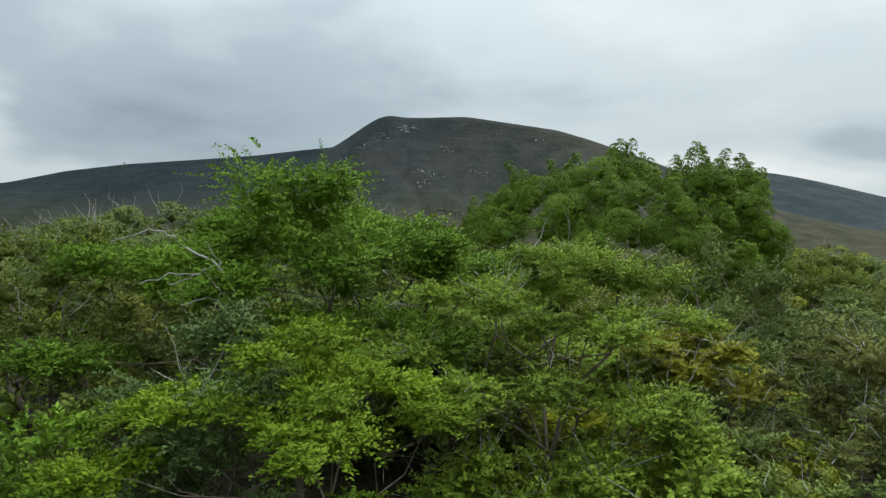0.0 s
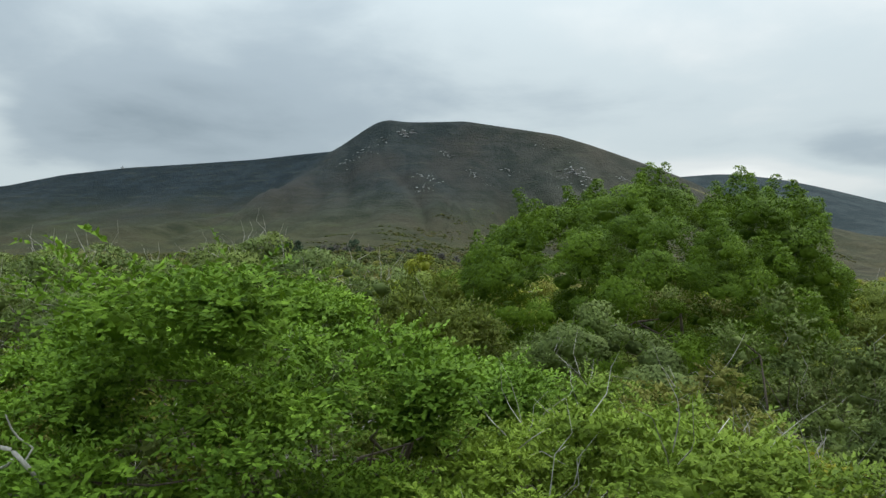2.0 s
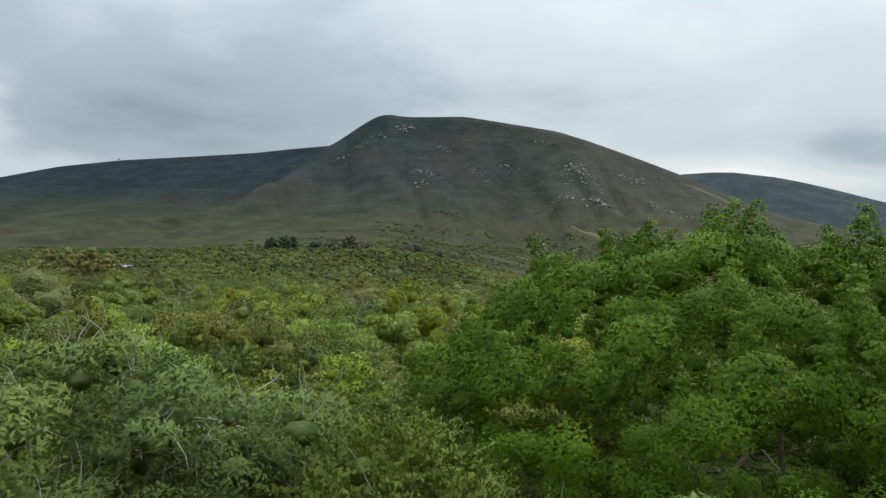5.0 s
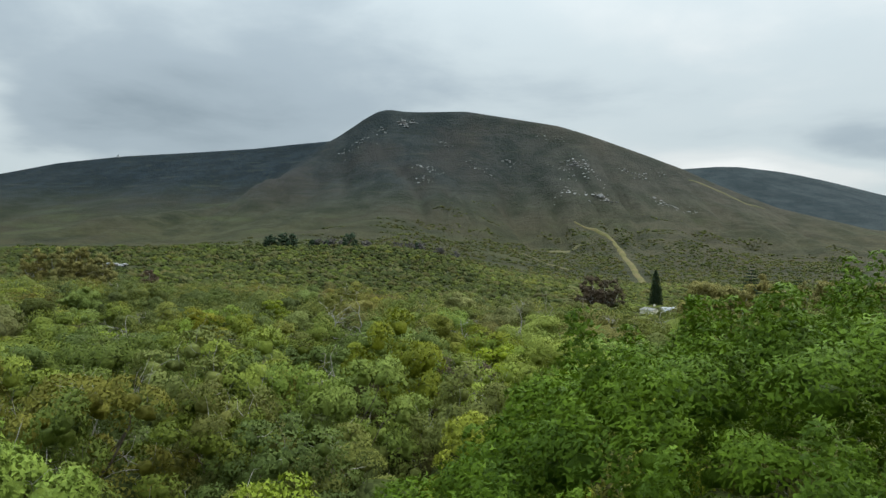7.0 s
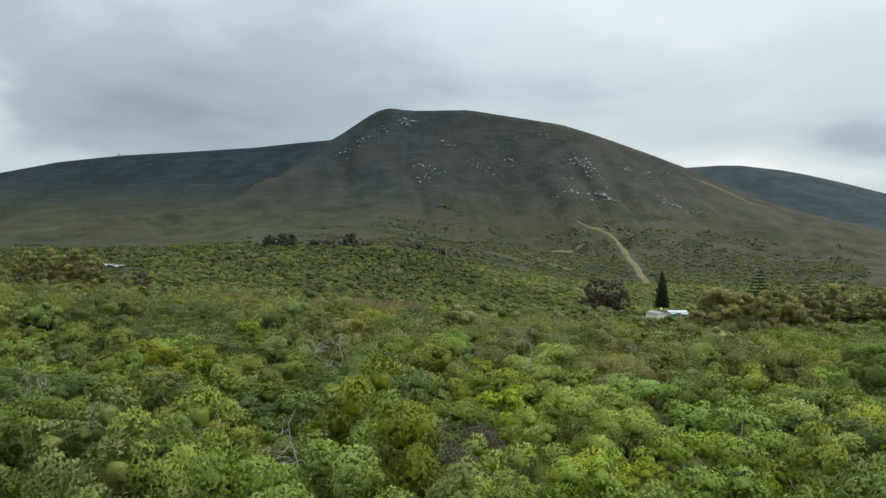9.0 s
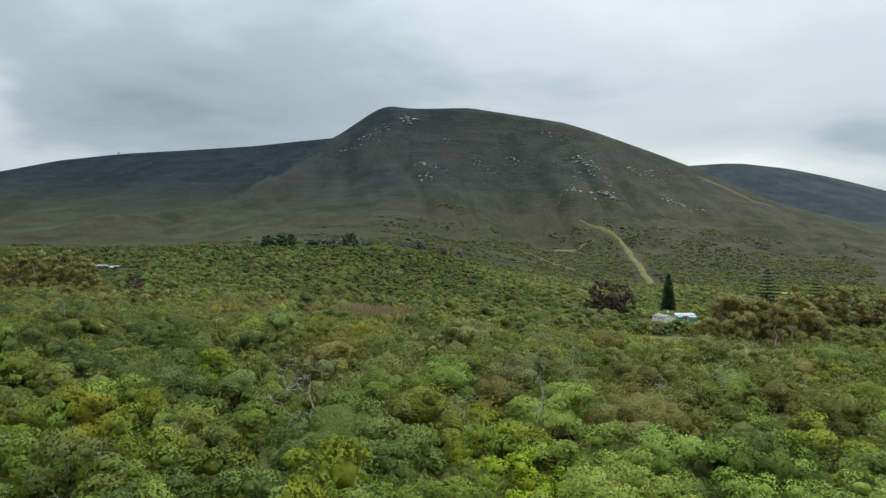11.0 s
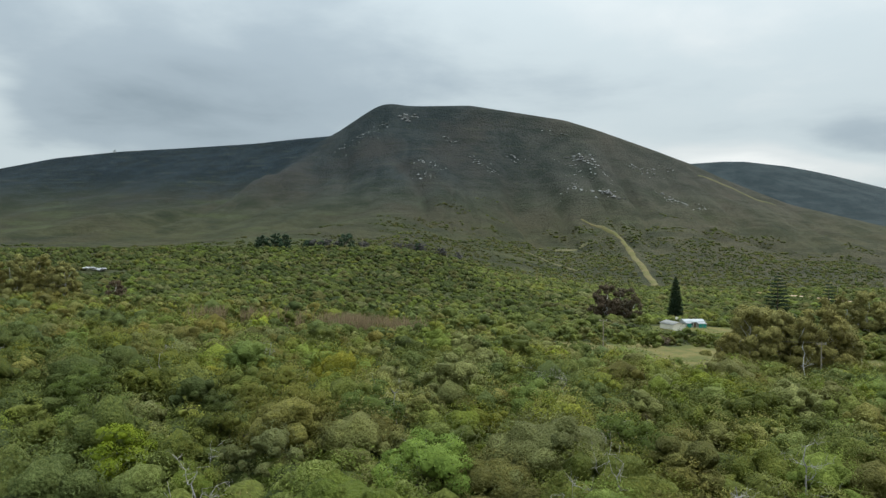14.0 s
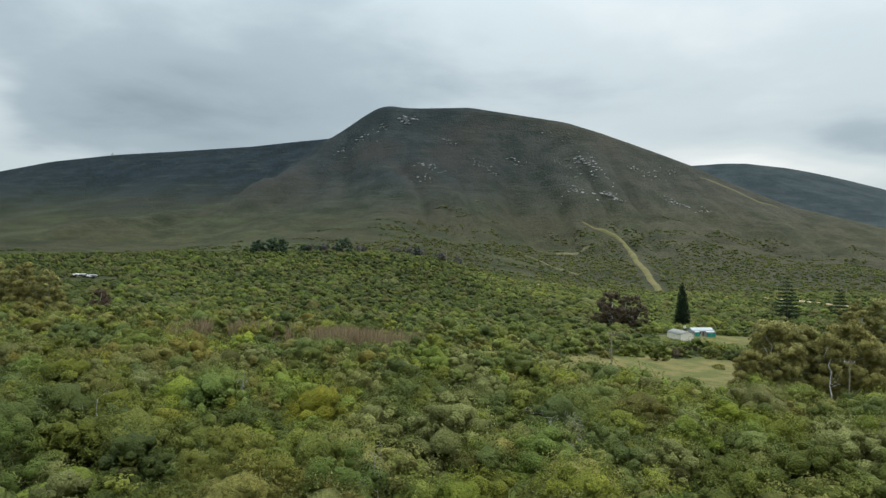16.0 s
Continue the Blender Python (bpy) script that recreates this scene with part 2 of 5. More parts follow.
def ground_material():
    """Leaf litter near by, dark with painted shade; heath, rusty scrub and thin rock bands up the hill, blued for haze.
    """
    n = Nodes("scrub_ground")
    big, mid, fine = n.noise(0.006, 4, 0.6), n.noise(0.03, 5, 0.62), n.noise(0.22, 4, 0.6)
    band = n.noise(0.02, 5, 0.6, (0.35, 0.6, 2.2))
    tuft = n.noise(1.4, 3, 0.6)
    geo = n.nt.nodes.new("ShaderNodeNewGeometry")
    sep = n.nt.nodes.new("ShaderNodeSeparateXYZ")
    n.link(geo.outputs["Position"], sep.inputs[0])
    hill = n.step(n.math("ADD", sep.outputs[2], n.math("MULTIPLY", n.math("SUBTRACT", mid, 0.5), 60.0)), 0.0, 120.0)
    # far side of the spur: heath made darker, cooler to paint in shade and haze
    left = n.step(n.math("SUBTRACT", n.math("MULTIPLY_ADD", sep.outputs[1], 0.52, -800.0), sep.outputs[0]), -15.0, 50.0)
    heath = n.mix(n.step(mid, 0.34, 0.66), (0.030, 0.034, 0.016), (0.062, 0.060, 0.027))
    heath = n.mix(n.math("MULTIPLY", n.step(big, 0.45, 0.62), 0.55), heath, (0.058, 0.047, 0.028))
    heath = n.mix(n.math("MULTIPLY", n.step(band, 0.52, 0.66), 0.65), heath, (0.068, 0.076, 0.030))
    # upper slopes tinted slate blue, aerial haze put into the heath colour
    high = n.mix(n.step(mid, 0.38, 0.64), (0.018, 0.025, 0.027), (0.034, 0.041, 0.042))
    high = n.mix(n.math("MULTIPLY", n.step(big, 0.46, 0.66), 0.7), high, (0.044, 0.040, 0.036))
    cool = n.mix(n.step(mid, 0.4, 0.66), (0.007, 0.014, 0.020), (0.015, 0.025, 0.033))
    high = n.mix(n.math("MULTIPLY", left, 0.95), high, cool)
    hills = n.mix(n.math("MULTIPLY", n.step(sep.outputs[0], -60.0, 320.0), 0.45), n.mix(hill, heath, high), n.mix(n.step(mid, 0.36, 0.64), (0.056, 0.056, 0.034), (0.094, 0.078, 0.054)))
    ledge = n.noise(0.03, 6, 0.7, (0.4, 0.8, 5.0))
    hills = n.mix(n.math("MULTIPLY", n.step(ledge, 0.52, 0.64), 0.34), hills, (0.016, 0.020, 0.014))
    hills = n.mix(n.math("MULTIPLY", n.step(ledge, 0.44, 0.36), 0.25), hills, (0.070, 0.074, 0.046))
    hills = n.mix(n.math("MULTIPLY", n.step(fine, 0.48, 0.66), 0.35), hills, (0.016, 0.022, 0.012))
    bush = n.noise(0.6, 3, 0.7)
    hills = n.mix(n.math("MULTIPLY", n.step(bush, 0.52, 0.66), 0.35), hills, (0.020, 0.030, 0.012))
    pale = n.noise(0.11, 4, 0.7)
    hills = n.mix(n.math("MULTIPLY", n.step(pale, 0.58, 0.72), 0.25), hills, (0.100, 0.095, 0.055))
    # blue-grey haze painted over the range behind, growing with distance
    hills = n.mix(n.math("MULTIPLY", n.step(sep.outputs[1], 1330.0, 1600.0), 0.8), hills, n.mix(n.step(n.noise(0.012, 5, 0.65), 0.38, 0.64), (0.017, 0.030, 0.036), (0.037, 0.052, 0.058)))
    # litter darkened so its colour carries the shade of gaps under shrubs
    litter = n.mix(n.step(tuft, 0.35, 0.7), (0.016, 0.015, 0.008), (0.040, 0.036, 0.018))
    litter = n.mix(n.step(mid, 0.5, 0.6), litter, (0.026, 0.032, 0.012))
    litter = n.mix(n.step(sep.outputs[1], 120.0, 260.0), litter, n.mix(n.step(fine, 0.35, 0.65), (0.036, 0.043, 0.016), (0.064, 0.070, 0.027)))
    far = n.step(sep.outputs[1], 330.0, 480.0)
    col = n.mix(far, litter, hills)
    rel = n.math("ADD", n.math("MULTIPLY", fine, 3.0), n.math("MULTIPLY", tuft, 0.7))
    return n.finish(col, 0.95, rel, 0.9, 1.2, 0.1)


def grass_material(name, a, b, c, scale=0.5):
    n = Nodes(name)
    f, g, h = n.noise(scale * 0.25, 5, 0.6), n.noise(scale * 3, 4, 0.6), n.noise(scale * 14, 3)
    col = n.mix(n.step(f, 0.38, 0.62), a, b)
    col = n.mix(n.math("MULTIPLY", n.step(g, 0.5, 0.7), 0.6), col, c)
    return n.finish(col, 0.95, h, 0.8, 0.15, 0.1)


def rock_material():
    n = Nodes("pale_sandstone")
    f, g = n.noise(0.25, 6, 0.65), n.noise(1.2, 5, 0.6, (1, 1, 3))
    col = n.mix(n.step(f, 0.35, 0.65), (0.22, 0.215, 0.21), (0.56, 0.55, 0.54))
    col = n.mix(n.math("MULTIPLY", n.step(g, 0.52, 0.64), 0.7), col, (0.09, 0.085, 0.075))
    return n.finish(col, 0.9, g, 0.7, 0.4, 0.2)


def plain_material(name, colour, dirt, rough=0.7, scale=1.2, metallic=0.0):
    n = Nodes(name)
    f, g = n.noise(scale, 5, 0.6), n.noise(scale * 9, 3)
    col = n.mix(n.math("MULTIPLY", n.step(f, 0.4, 0.75), 0.6), colour, dirt)
    return n.finish(col, rough, g, 0.15, 0.01, 0.3, metallic)


GROUND = ground_material()
MEADOW = grass_material("dry_meadow_grass", (0.098, 0.104, 0.032), (0.185, 0.150, 0.058), (0.055, 0.070, 0.022), 0.5)
BREAK = grass_material("mown_firebreak_grass", (0.110, 0.108, 0.036), (0.155, 0.128, 0.058), (0.18, 0.142, 0.09), 0.35)
TRACK = grass_material("worn_track", (0.095, 0.092, 0.045), (0.135, 0.118, 0.062), (0.08, 0.085, 0.035))
DIRT = grass_material("orange_dirt", (0.34, 0.20, 0.11), (0.50, 0.38, 0.27), (0.26, 0.16, 0.085))
ROCK = rock_material()
REED = leaf_material("dry_reed_stalks", (0.17, 0.125, 0.070), (0.40, 0.315, 0.19), 0.3, 0.3, 0.8)
WHITE_WALL = plain_material("cream_wall_paint", (0.74, 0.70, 0.62), (0.50, 0.46, 0.38))
GREY_WALL = plain_material("shaded_grey_wall", (0.46, 0.48, 0.48), (0.32, 0.33, 0.33))
ROOF = plain_material("corrugated_roof_metal", (0.40, 0.42, 0.43), (0.28, 0.29, 0.29), 0.6)
DULL_ROOF = plain_material("weathered_roof_sheet", (0.22, 0.22, 0.20), (0.15, 0.14, 0.13), 0.8)
TEAL = plain_material("teal_shade_cloth", (0.02, 0.24, 0.19), (0.012, 0.15, 0.12), 0.8)
GLASS = plain_material("dark_window_pane", (0.03, 0.035, 0.04), (0.05, 0.05, 0.05), 0.12)
DARK_DOOR = plain_material("brown_door_paint", (0.16, 0.08, 0.05), (0.10, 0.06, 0.04))
POLE_WOOD = plain_material("weathered_pole_wood", (0.27, 0.23, 0.18), (0.16, 0.13, 0.10), 0.9)
WIRE = plain_material("dull_wire", (0.08, 0.08, 0.08), (0.05, 0.05, 0.05), 0.6)


# ---------------------------------------------------------------- the lie of the land
GX = [-420, -130, -40, 0, 40, 100, 420]
GY = [-200, 0, 40, 80, 120, 160, 200, 270, 390, 490]
GZ = [
    [3, 2, 1.5, 1.5, 1.2, 1, 0],
    [3, 2, 1.6, 1.5, 1.3, 1, -1],
    [3, 2.5, 2.3, 2, 1.5, 0, -3],
    [3, 2.5, 1.8, 0.5, -1.5, -4, -8],
    [1, 0.5, -1, -3, -6, -9, -13],
    [-1, -2, -4.5, -7, -10.5, -14.5, -17],
    [-3, -6, -8.5, -11, -14.5, -18.5, -20],
    [-4, -8, -11, -14, -17, -21.5, -23],
    [-3, -5, -6, -9, -14, -20.5, -23],
    [3, 6, 6, 1, -11, -20.5, -25],
]
# skylines: across and up, in metres, of the hill, its long shoulder and the range behind
HILL = [(-900, -10), (-515, 20), (-340, 100), (-232, 160), (-175, 191), (-126, 224), (-106, 235), (-92, 238), (-80, 238), (-64, 235), (-35, 234), (47, 235.5),
        (129, 223), (210, 210.5), (268, 193), (355, 162.5), (427, 136), (490, 108), (595, 68), (757, 31), (980, 8), (1500, -10)]
SHOULDER = [(-2200, 20), (-1350, 100), (-800, 131), (-690, 152), (-573, 164.5), (-458, 171), (-335, 179), (-264, 187), (-180, 195), (0, 150), (400, 0), (1500, -10)]
RANGE = [(-3000, -20), (0, 60), (500, 240), (894, 280), (1070, 292), (1276, 270), (1442, 235), (1625, 189), (2100, 80), (3000, 40)]
HILL_Y, SHOULDER_Y, RANGE_Y = 1190.0, 1245.0, 2500.0

_gx, _gy = np.arange(-420, 421, 6.0), np.arange(-200, 491, 6.0)
_rows = np.array([np.interp(_gx, GX, r) for r in GZ])
_base = np.array([np.interp(_gy, GY, _rows[:, i]) for i in range(len(_gx))])
for _ in range(14):
    p = np.pad(_base, 1, mode="edge")
    _base = (p[1:-1, 1:-1] * 2 + p[:-2, 1:-1] + p[2:, 1:-1] + p[1:-1, :-2] + p[1:-1, 2:]) / 6


def vnoise(x, y, seed=0):
    """Smooth value noise on a unit lattice, -1 to 1, for arrays."""
    xi, yi = np.floor(x).astype(np.int64), np.floor(y).astype(np.int64)
    fx, fy = x - xi, y - yi
    fx, fy = fx * fx * (3 - 2 * fx), fy * fy * (3 - 2 * fy)

    def h(a, b):
        n = (a * 374761393 + b * 668265263 + seed * 974634777) & 0x7FFFFFFF
        n = ((n ^ (n >> 13)) * 1274126177) & 0x7FFFFFFF
        return ((n ^ (n >> 16)) & 0xFFFF) / 32767.5 - 1
    return (h(xi, yi) * (1 - fx) + h(xi + 1, yi) * fx) * (1 - fy) + (h(xi, yi + 1) * (1 - fx) + h(xi + 1, yi + 1) * fx) * fy


def ridge_face(x, y, line, ridge_y, foot, power):
    xs, zs = zip(*line)
    top = np.interp(x, xs, zs) + 0.4 * np.interp(x + 9, xs, zs) + 0.4 * np.interp(x - 9, xs, zs)
    top = top / 1.8
    t = np.clip((y - 490) / (ridge_y - 490), 0, 1)
    front = foot + (top - foot) * t ** power
    back = top - np.maximum(y - ridge_y, 0) * 0.35
    return np.where(y <= ridge_y, front, back)


def land(x, y):
    """Height of the bare ground, for arrays."""
    x, y = np.asarray(x, float), np.asarray(y, float)
    u = np.clip((x + 420) / 6, 0, len(_gx) - 1.001)
    v = np.clip((np.minimum(y, 490) + 200) / 6, 0, len(_gy) - 1.001)
    i, j = u.astype(int), v.astype(int)
    a, b = u - i, v - j
    z = (_base[i, j] * (1 - a) + _base[i + 1, j] * a) * (1 - b) + (_base[i, j + 1] * (1 - a) + _base[i + 1, j + 1] * a) * b
    z = z + 0.25 * vnoise(x / 9, y / 9, 1)
    hill = ridge_face(x, y, HILL, HILL_Y, z, 2.6)
    shoulder = ridge_face(x, y, SHOULDER, SHOULDER_Y, z, 2.3)
    s = np.clip((y - 490) / 300, 0, 1) * np.clip((HILL_Y - y) / 160, 0, 1)
    # a spur on the hill's flank, the gully beside it, and a second gully under the top
    crest = -175 - (HILL_Y - y) * 0.52
    hill = hill + s * (24 * np.exp(-((x - crest) / 55) ** 2) - 22 * np.exp(-((x - crest + 105) / 60) ** 2))
    gully = 165 - (HILL_Y - y) * 0.10 + 26 * np.sin(y / 90)
    hill = hill + s * (-14 * np.exp(-((x - gully) / 30) ** 2) + 8 * np.exp(-((x - gully - 75) / 50) ** 2))
    rill = 1 - np.abs(vnoise(x / 58 + 0.5 * vnoise(x / 90, y / 160, 15), y / 420 + x / 900, 16))
    hill = hill - s * (13 * rill ** 4 + 6 * (1 - np.abs(vnoise(x / 24 + 0.4 * vnoise(x / 40, y / 70, 17), y / 210, 18))) ** 4)
    hill = hill + s * (9 * vnoise(x / 95 + y / 400, y / 260, 5) + 4 * vnoise(x / 38, y / 90, 6) + 1.6 * vnoise(x / 15, y / 24, 7))
    shoulder = shoulder + s * (16 * vnoise(x / 120 - y / 300, y / 330, 9) + 5 * vnoise(x / 45, y / 110, 10))
    d = hill - shoulder
    z = np.where(y > 490, np.maximum(hill, shoulder) + 3 * np.exp(-np.abs(d) / 6) * np.clip((y - 490) / 200, 0, 1), z)
    xs, zs = zip(*RANGE)
    top = np.interp(x, xs, zs)
    t = np.clip((y - 1300) / (RANGE_Y - 1300), 0, 1)
    far = np.where(y <= RANGE_Y, -40 + (top + 40) * t ** 1.6, top - (y - RANGE_Y) * 0.15)
    far = far + np.clip((y - 1400) / 500, 0, 1) * np.clip((RANGE_Y - y) / 300, 0, 1) * 22 * vnoise(x / 260, y / 500, 12)
    z = np.where(y > 1250, np.maximum(np.maximum(z, far), -60), z)
    return z


def height(x, y):
    return float(land(np.array([x]), np.array([y]))[0])


def array_mesh(name, verts, quads=None, tris=None, smooth=False, normals=None, **values):
    """A mesh from arrays of vertices and faces, with soft normals and named numbers for each vertex."""
    me = bpy.data.meshes.new(name)
    parts_ = [f for f in (quads, tris) if f is not None and len(f)]
    me.vertices.add(len(verts))
    me.vertices.foreach_set("co", np.asarray(verts, np.float32).ravel())
    loops = np.concatenate([np.asarray(f, np.int32).ravel() for f in parts_])
    sizes = np.concatenate([np.full(len(f), len(f[0]), np.int32) for f in parts_])
    starts = np.concatenate([[0], np.cumsum(sizes)[:-1]]).astype(np.int32)
    me.loops.add(len(loops))
    me.loops.foreach_set("vertex_index", loops)
    me.polygons.add(len(sizes))
    me.polygons.foreach_set("loop_start", starts)
    if smooth:
        me.polygons.foreach_set("use_smooth", np.ones(len(sizes), bool))
    me.update(calc_edges=True)
    if normals is not None:
        me.attributes.new("custom_normal", "FLOAT_VECTOR", "POINT").data.foreach_set("vector", np.asarray(normals, np.float32).ravel())
    for k, v in values.items():
        me.attributes.new(k, "FLOAT", "POINT").data.foreach_set("value", np.asarray(v, np.float32))
    me.update()
    return me


def steps(*runs):
    """Grid lines: (from, to, spacing) runs joined."""
    out = []
    for a, b, s in runs:
        out += list(np.linspace(a, b, max(2, int(round((b - a) / s)) + 1)))[:-1]
    return np.array(out + [runs[-1][1]])


def grid_sheet(name, xs, ys, zfun):
    X, Y = np.meshgrid(xs, ys)
    Z = zfun(X.ravel(), Y.ravel())
    v = np.stack([X.ravel(), Y.ravel(), Z], 1)
    nx, ny = len(xs), len(ys)
    i = np.arange((nx - 1) * (ny - 1))
    r, c = i // (nx - 1), i % (nx - 1)
    a = r * nx + c
    return array_mesh(name, v, np.stack([a, a + 1, a + nx + 1, a + nx], 1), smooth=True)


def thing(name, me, mat, label="", category="", group="", kind="", parent=None):
    ob = new(name, me)
    if mat:
        me.materials.append(mat) if not me.materials else None
    if parent is not None:
        ob.parent = parent
    return tagged(ob, label, category, group, kind)


xs = steps((-3200, -950, 75), (-950, -420, 12), (-420, -100, 7), (-100, 100, 3.5), (100, 420, 7), (420, 950, 12), (950, 3200, 75))
ys = steps((-300, -20, 20), (-20, 130, 3), (130, 490, 7), (490, 1300, 10), (1300, 4600, 66))
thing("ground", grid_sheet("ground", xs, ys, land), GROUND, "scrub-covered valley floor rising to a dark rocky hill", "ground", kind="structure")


def draped(name, points, widths, mat, label, category, lift=0.35):
    """A strip laid on the land along a line of points."""
    pts = [Vector((x, y, 0)) for x, y in points]
    line, wide = [], []
    for k in range(len(pts) - 1):
        n = max(2, int((pts[k + 1] - pts[k]).length / 5))
        for s in range(n):
            line.append(pts[k].lerp(pts[k + 1], s / n))
            wide.append(widths[k] + (widths[k + 1] - widths[k]) * s / n)
    line.append(pts[-1])
    wide.append(widths[-1])
    v, q = [], []
    for k, p in enumerate(line):
        d = (line[min(k + 1, len(line) - 1)] - line[max(k - 1, 0)]).normalized()
        side = Vector((d.y, -d.x, 0))
        for s in range(5):
            w = wide[k] * (s / 4 - 0.5) * (1 + 0.25 * float(vnoise(np.array([p.x / 11.0]), np.array([p.y / 11.0 + 7 * (s > 2)]), 3)[0]))
            c = p + side * w
            edge = lift + 0.3 if s in (0, 4) else 0.0
            v.append((c.x, c.y, height(c.x, c.y) + lift - edge))
        if k:
            b = (k - 1) * 5
            q += [(b + s, b + s + 1, b + s + 6, b + s + 5) for s in range(4)]
    return thing(name, array_mesh(name, v, q, smooth=True), mat, label, category, kind="structure")


draped("firebreak", [(148, 500), (160, 545), (176, 620), (190, 690), (205, 765), (210, 814), (201, 873), (182, 915)], [5, 6, 7, 7.5, 7.5, 7, 5, 2.5], BREAK,
       "mown yellow-green grass firebreak strip climbing the hill", "firebreak", 0.8)
draped("dirt_road", [(178, 466), (194, 456), (208, 436), (215, 414), (227, 388)], [2.5, 4, 4, 4, 4], DIRT, "orange dirt road with pale sandy edges", "dirt road", 0.9)
draped("dirt_track", [(58, 484), (70, 486), (82, 487), (94, 486)], [1.2, 2.2, 2.0, 1.2], DIRT, "thin orange dirt track through the scrub", "dirt track", 0.6)
draped("foot_track", [(85, 721), (98, 690), (108, 655), (118, 615)], [3, 4, 5, 4], TRACK, "worn pale track down the slope", "track", 0.8)
draped("grass_patch", [(126, 800), (148, 822), (172, 824)], [8, 20, 8], TRACK, "patch of yellow grass on the slope", "grass", 0.5)
draped("grassy_ridge", [(424, 1154), (451, 1159), (483, 1151), (510, 1129), (545, 1136)], [3, 9, 11, 9, 4], TRACK, "strip of yellowish grass along the hill's shoulder", "grass", 0.6)
draped("meadow", [(24, 190), (46, 194), (70, 200), (100, 208), (124, 212)], [44, 92, 100, 84, 40], MEADOW, "clearing of dry yellow meadow grass", "meadow", 0.3)
draped("yard", [(70, 276), (88, 281), (110, 284), (134, 286)], [20, 38, 40, 20], MEADOW, "grassy yard round the farmhouse", "yard", 0.25)


# ---------------------------------------------------------------- plants
def part(name, me, mat, parent, label=""):
    ob = new(name, me)
    if not me.materials:
        me.materials.append(mat)
    ob.parent = parent
    return tagged(ob, label)


def unit(v):
    return v / np.maximum(np.linalg.norm(v, axis=1, keepdims=True), 1e-6)


def leaf_axes(n, rng, droop):
    n = unit(n + rng.normal(0, 0.33, n.shape))
    u = unit(np.cross(n, rng.normal(0, 1, n.shape))) + n * rng.uniform(0.1, 1.3, (len(n), 1))
    u[:, 2] -= droop
    u = unit(u)
    w = unit(np.cross(n, u))
    return np.cross(u, w), u, w


def leaf_cards(c, n, size, rng, aspect=0.5, droop=0.2, fold=0.18):
    """Pointed leaves at c, facing about n: two folded halves each."""
    k = len(c)
    n, u, w = leaf_axes(n, rng, droop)
    s = (size * rng.uniform(0.65, 1.3, k))[:, None]
    a, b = u * s * 0.5, w * s * aspect * 0.5
    lift = n * s * fold
    v = np.stack([c - a, c - b + lift, c + a, c + b + lift], 1).reshape(-1, 3)
    return v, np.arange(4 * k).reshape(-1, 4), n


def lobes(rng, count, W, H, low, r0, r1, inside=0.25, box=1.0):
    """Centres and radii of a crown's clumps, over a dome W wide and H high whose rim is at z = low * H."""
    d = unit(rng.normal(0, 1, (count * 4, 3)))
    d = d[d[:, 2] > -0.12][:count]
    r = rng.uniform(r0, r1, len(d))
    deep = np.where(rng.uniform(size=len(d)) < inside, rng.uniform(0.35, 0.8, len(d)), rng.uniform(0.85, 1.08, len(d)))
    d[:, 2] = np.sign(d[:, 2]) * np.abs(d[:, 2]) ** box
    c = d * deep[:, None]
    c[:, 0:2] *= W / 2 - 0.6 * (r0 + r1) / 2
    c[:, 2] = H * low + np.maximum(c[:, 2], -0.25) * (H * (1 - low) - 0.6 * (r0 + r1) / 2)
    return c, r


def leaf_blades(c, n, size, rng, aspect=0.6, droop=0.2):
    """Plain pointed leaves, a triangle each, for plants farther off."""
    k = len(c)
    n, u, w = leaf_axes(n, rng, droop)
    s = (size * rng.uniform(0.65, 1.3, k))[:, None]
    v = np.stack([c - u * s * 0.4 + w * s * aspect * 0.5, c - u * s * 0.4 - w * s * aspect * 0.5, c + u * s * 0.6], 1).reshape(-1, 3)
    return v, np.arange(3 * k).reshape(-1, 3), n


def round_mesh(level):
    """A faceted ball: vertices and triangles."""
    bm = bmesh.new()
    bmesh.ops.create_icosphere(bm, subdivisions=level, radius=1.0)
    bm.verts.index_update()
    v = np.array([tuple(p.co) for p in bm.verts])
    f = np.array([[p.index for p in t.verts] for t in bm.faces])
    bm.free()
    return v, f


BALLS = {level: round_mesh(level) for level in (1, 2)}


def lumps(d, seed, amount=0.34, scale=1.6):
    """Radius over directions d: rounded swellings with sharp clefts between them."""
    a = vnoise(d[:, 0] * scale + d[:, 2] * 1.1 + seed * 7.7, d[:, 1] * scale - d[:, 2] * 0.9 + seed * 3.1, 61)
    b = vnoise(d[:, 0] * scale * 2.3 - d[:, 2] * 2.0 + seed, d[:, 1] * scale * 2.3 + d[:, 2] * 2.3 - seed, 62)
    return 1 - amount * (1 - np.abs(a)) ** 3 - 0.5 * amount * (1 - np.abs(b)) ** 3


def hearts(rng, c, r, shrink, squash, level=1):
    """The dense uneven heart of each clump: vertices, triangles and outward directions."""
    ROUND_V, ROUND_F = BALLS[level]
    m, k = len(c), len(ROUND_V)
    d = np.tile(ROUND_V, (m, 1))
    w = lumps(d + np.repeat(rng.uniform(0, 50, (m, 3)), k, 0), 0, 0.42, 2.4) * rng.uniform(0.84, 1.10, m * k)
    v = np.repeat(c, k, 0) + d * (w * np.repeat(r * shrink, k))[:, None] * np.array([1, 1, squash])
    return v, (ROUND_F[None] + k * np.arange(m)[:, None, None]).reshape(-1, 3), d


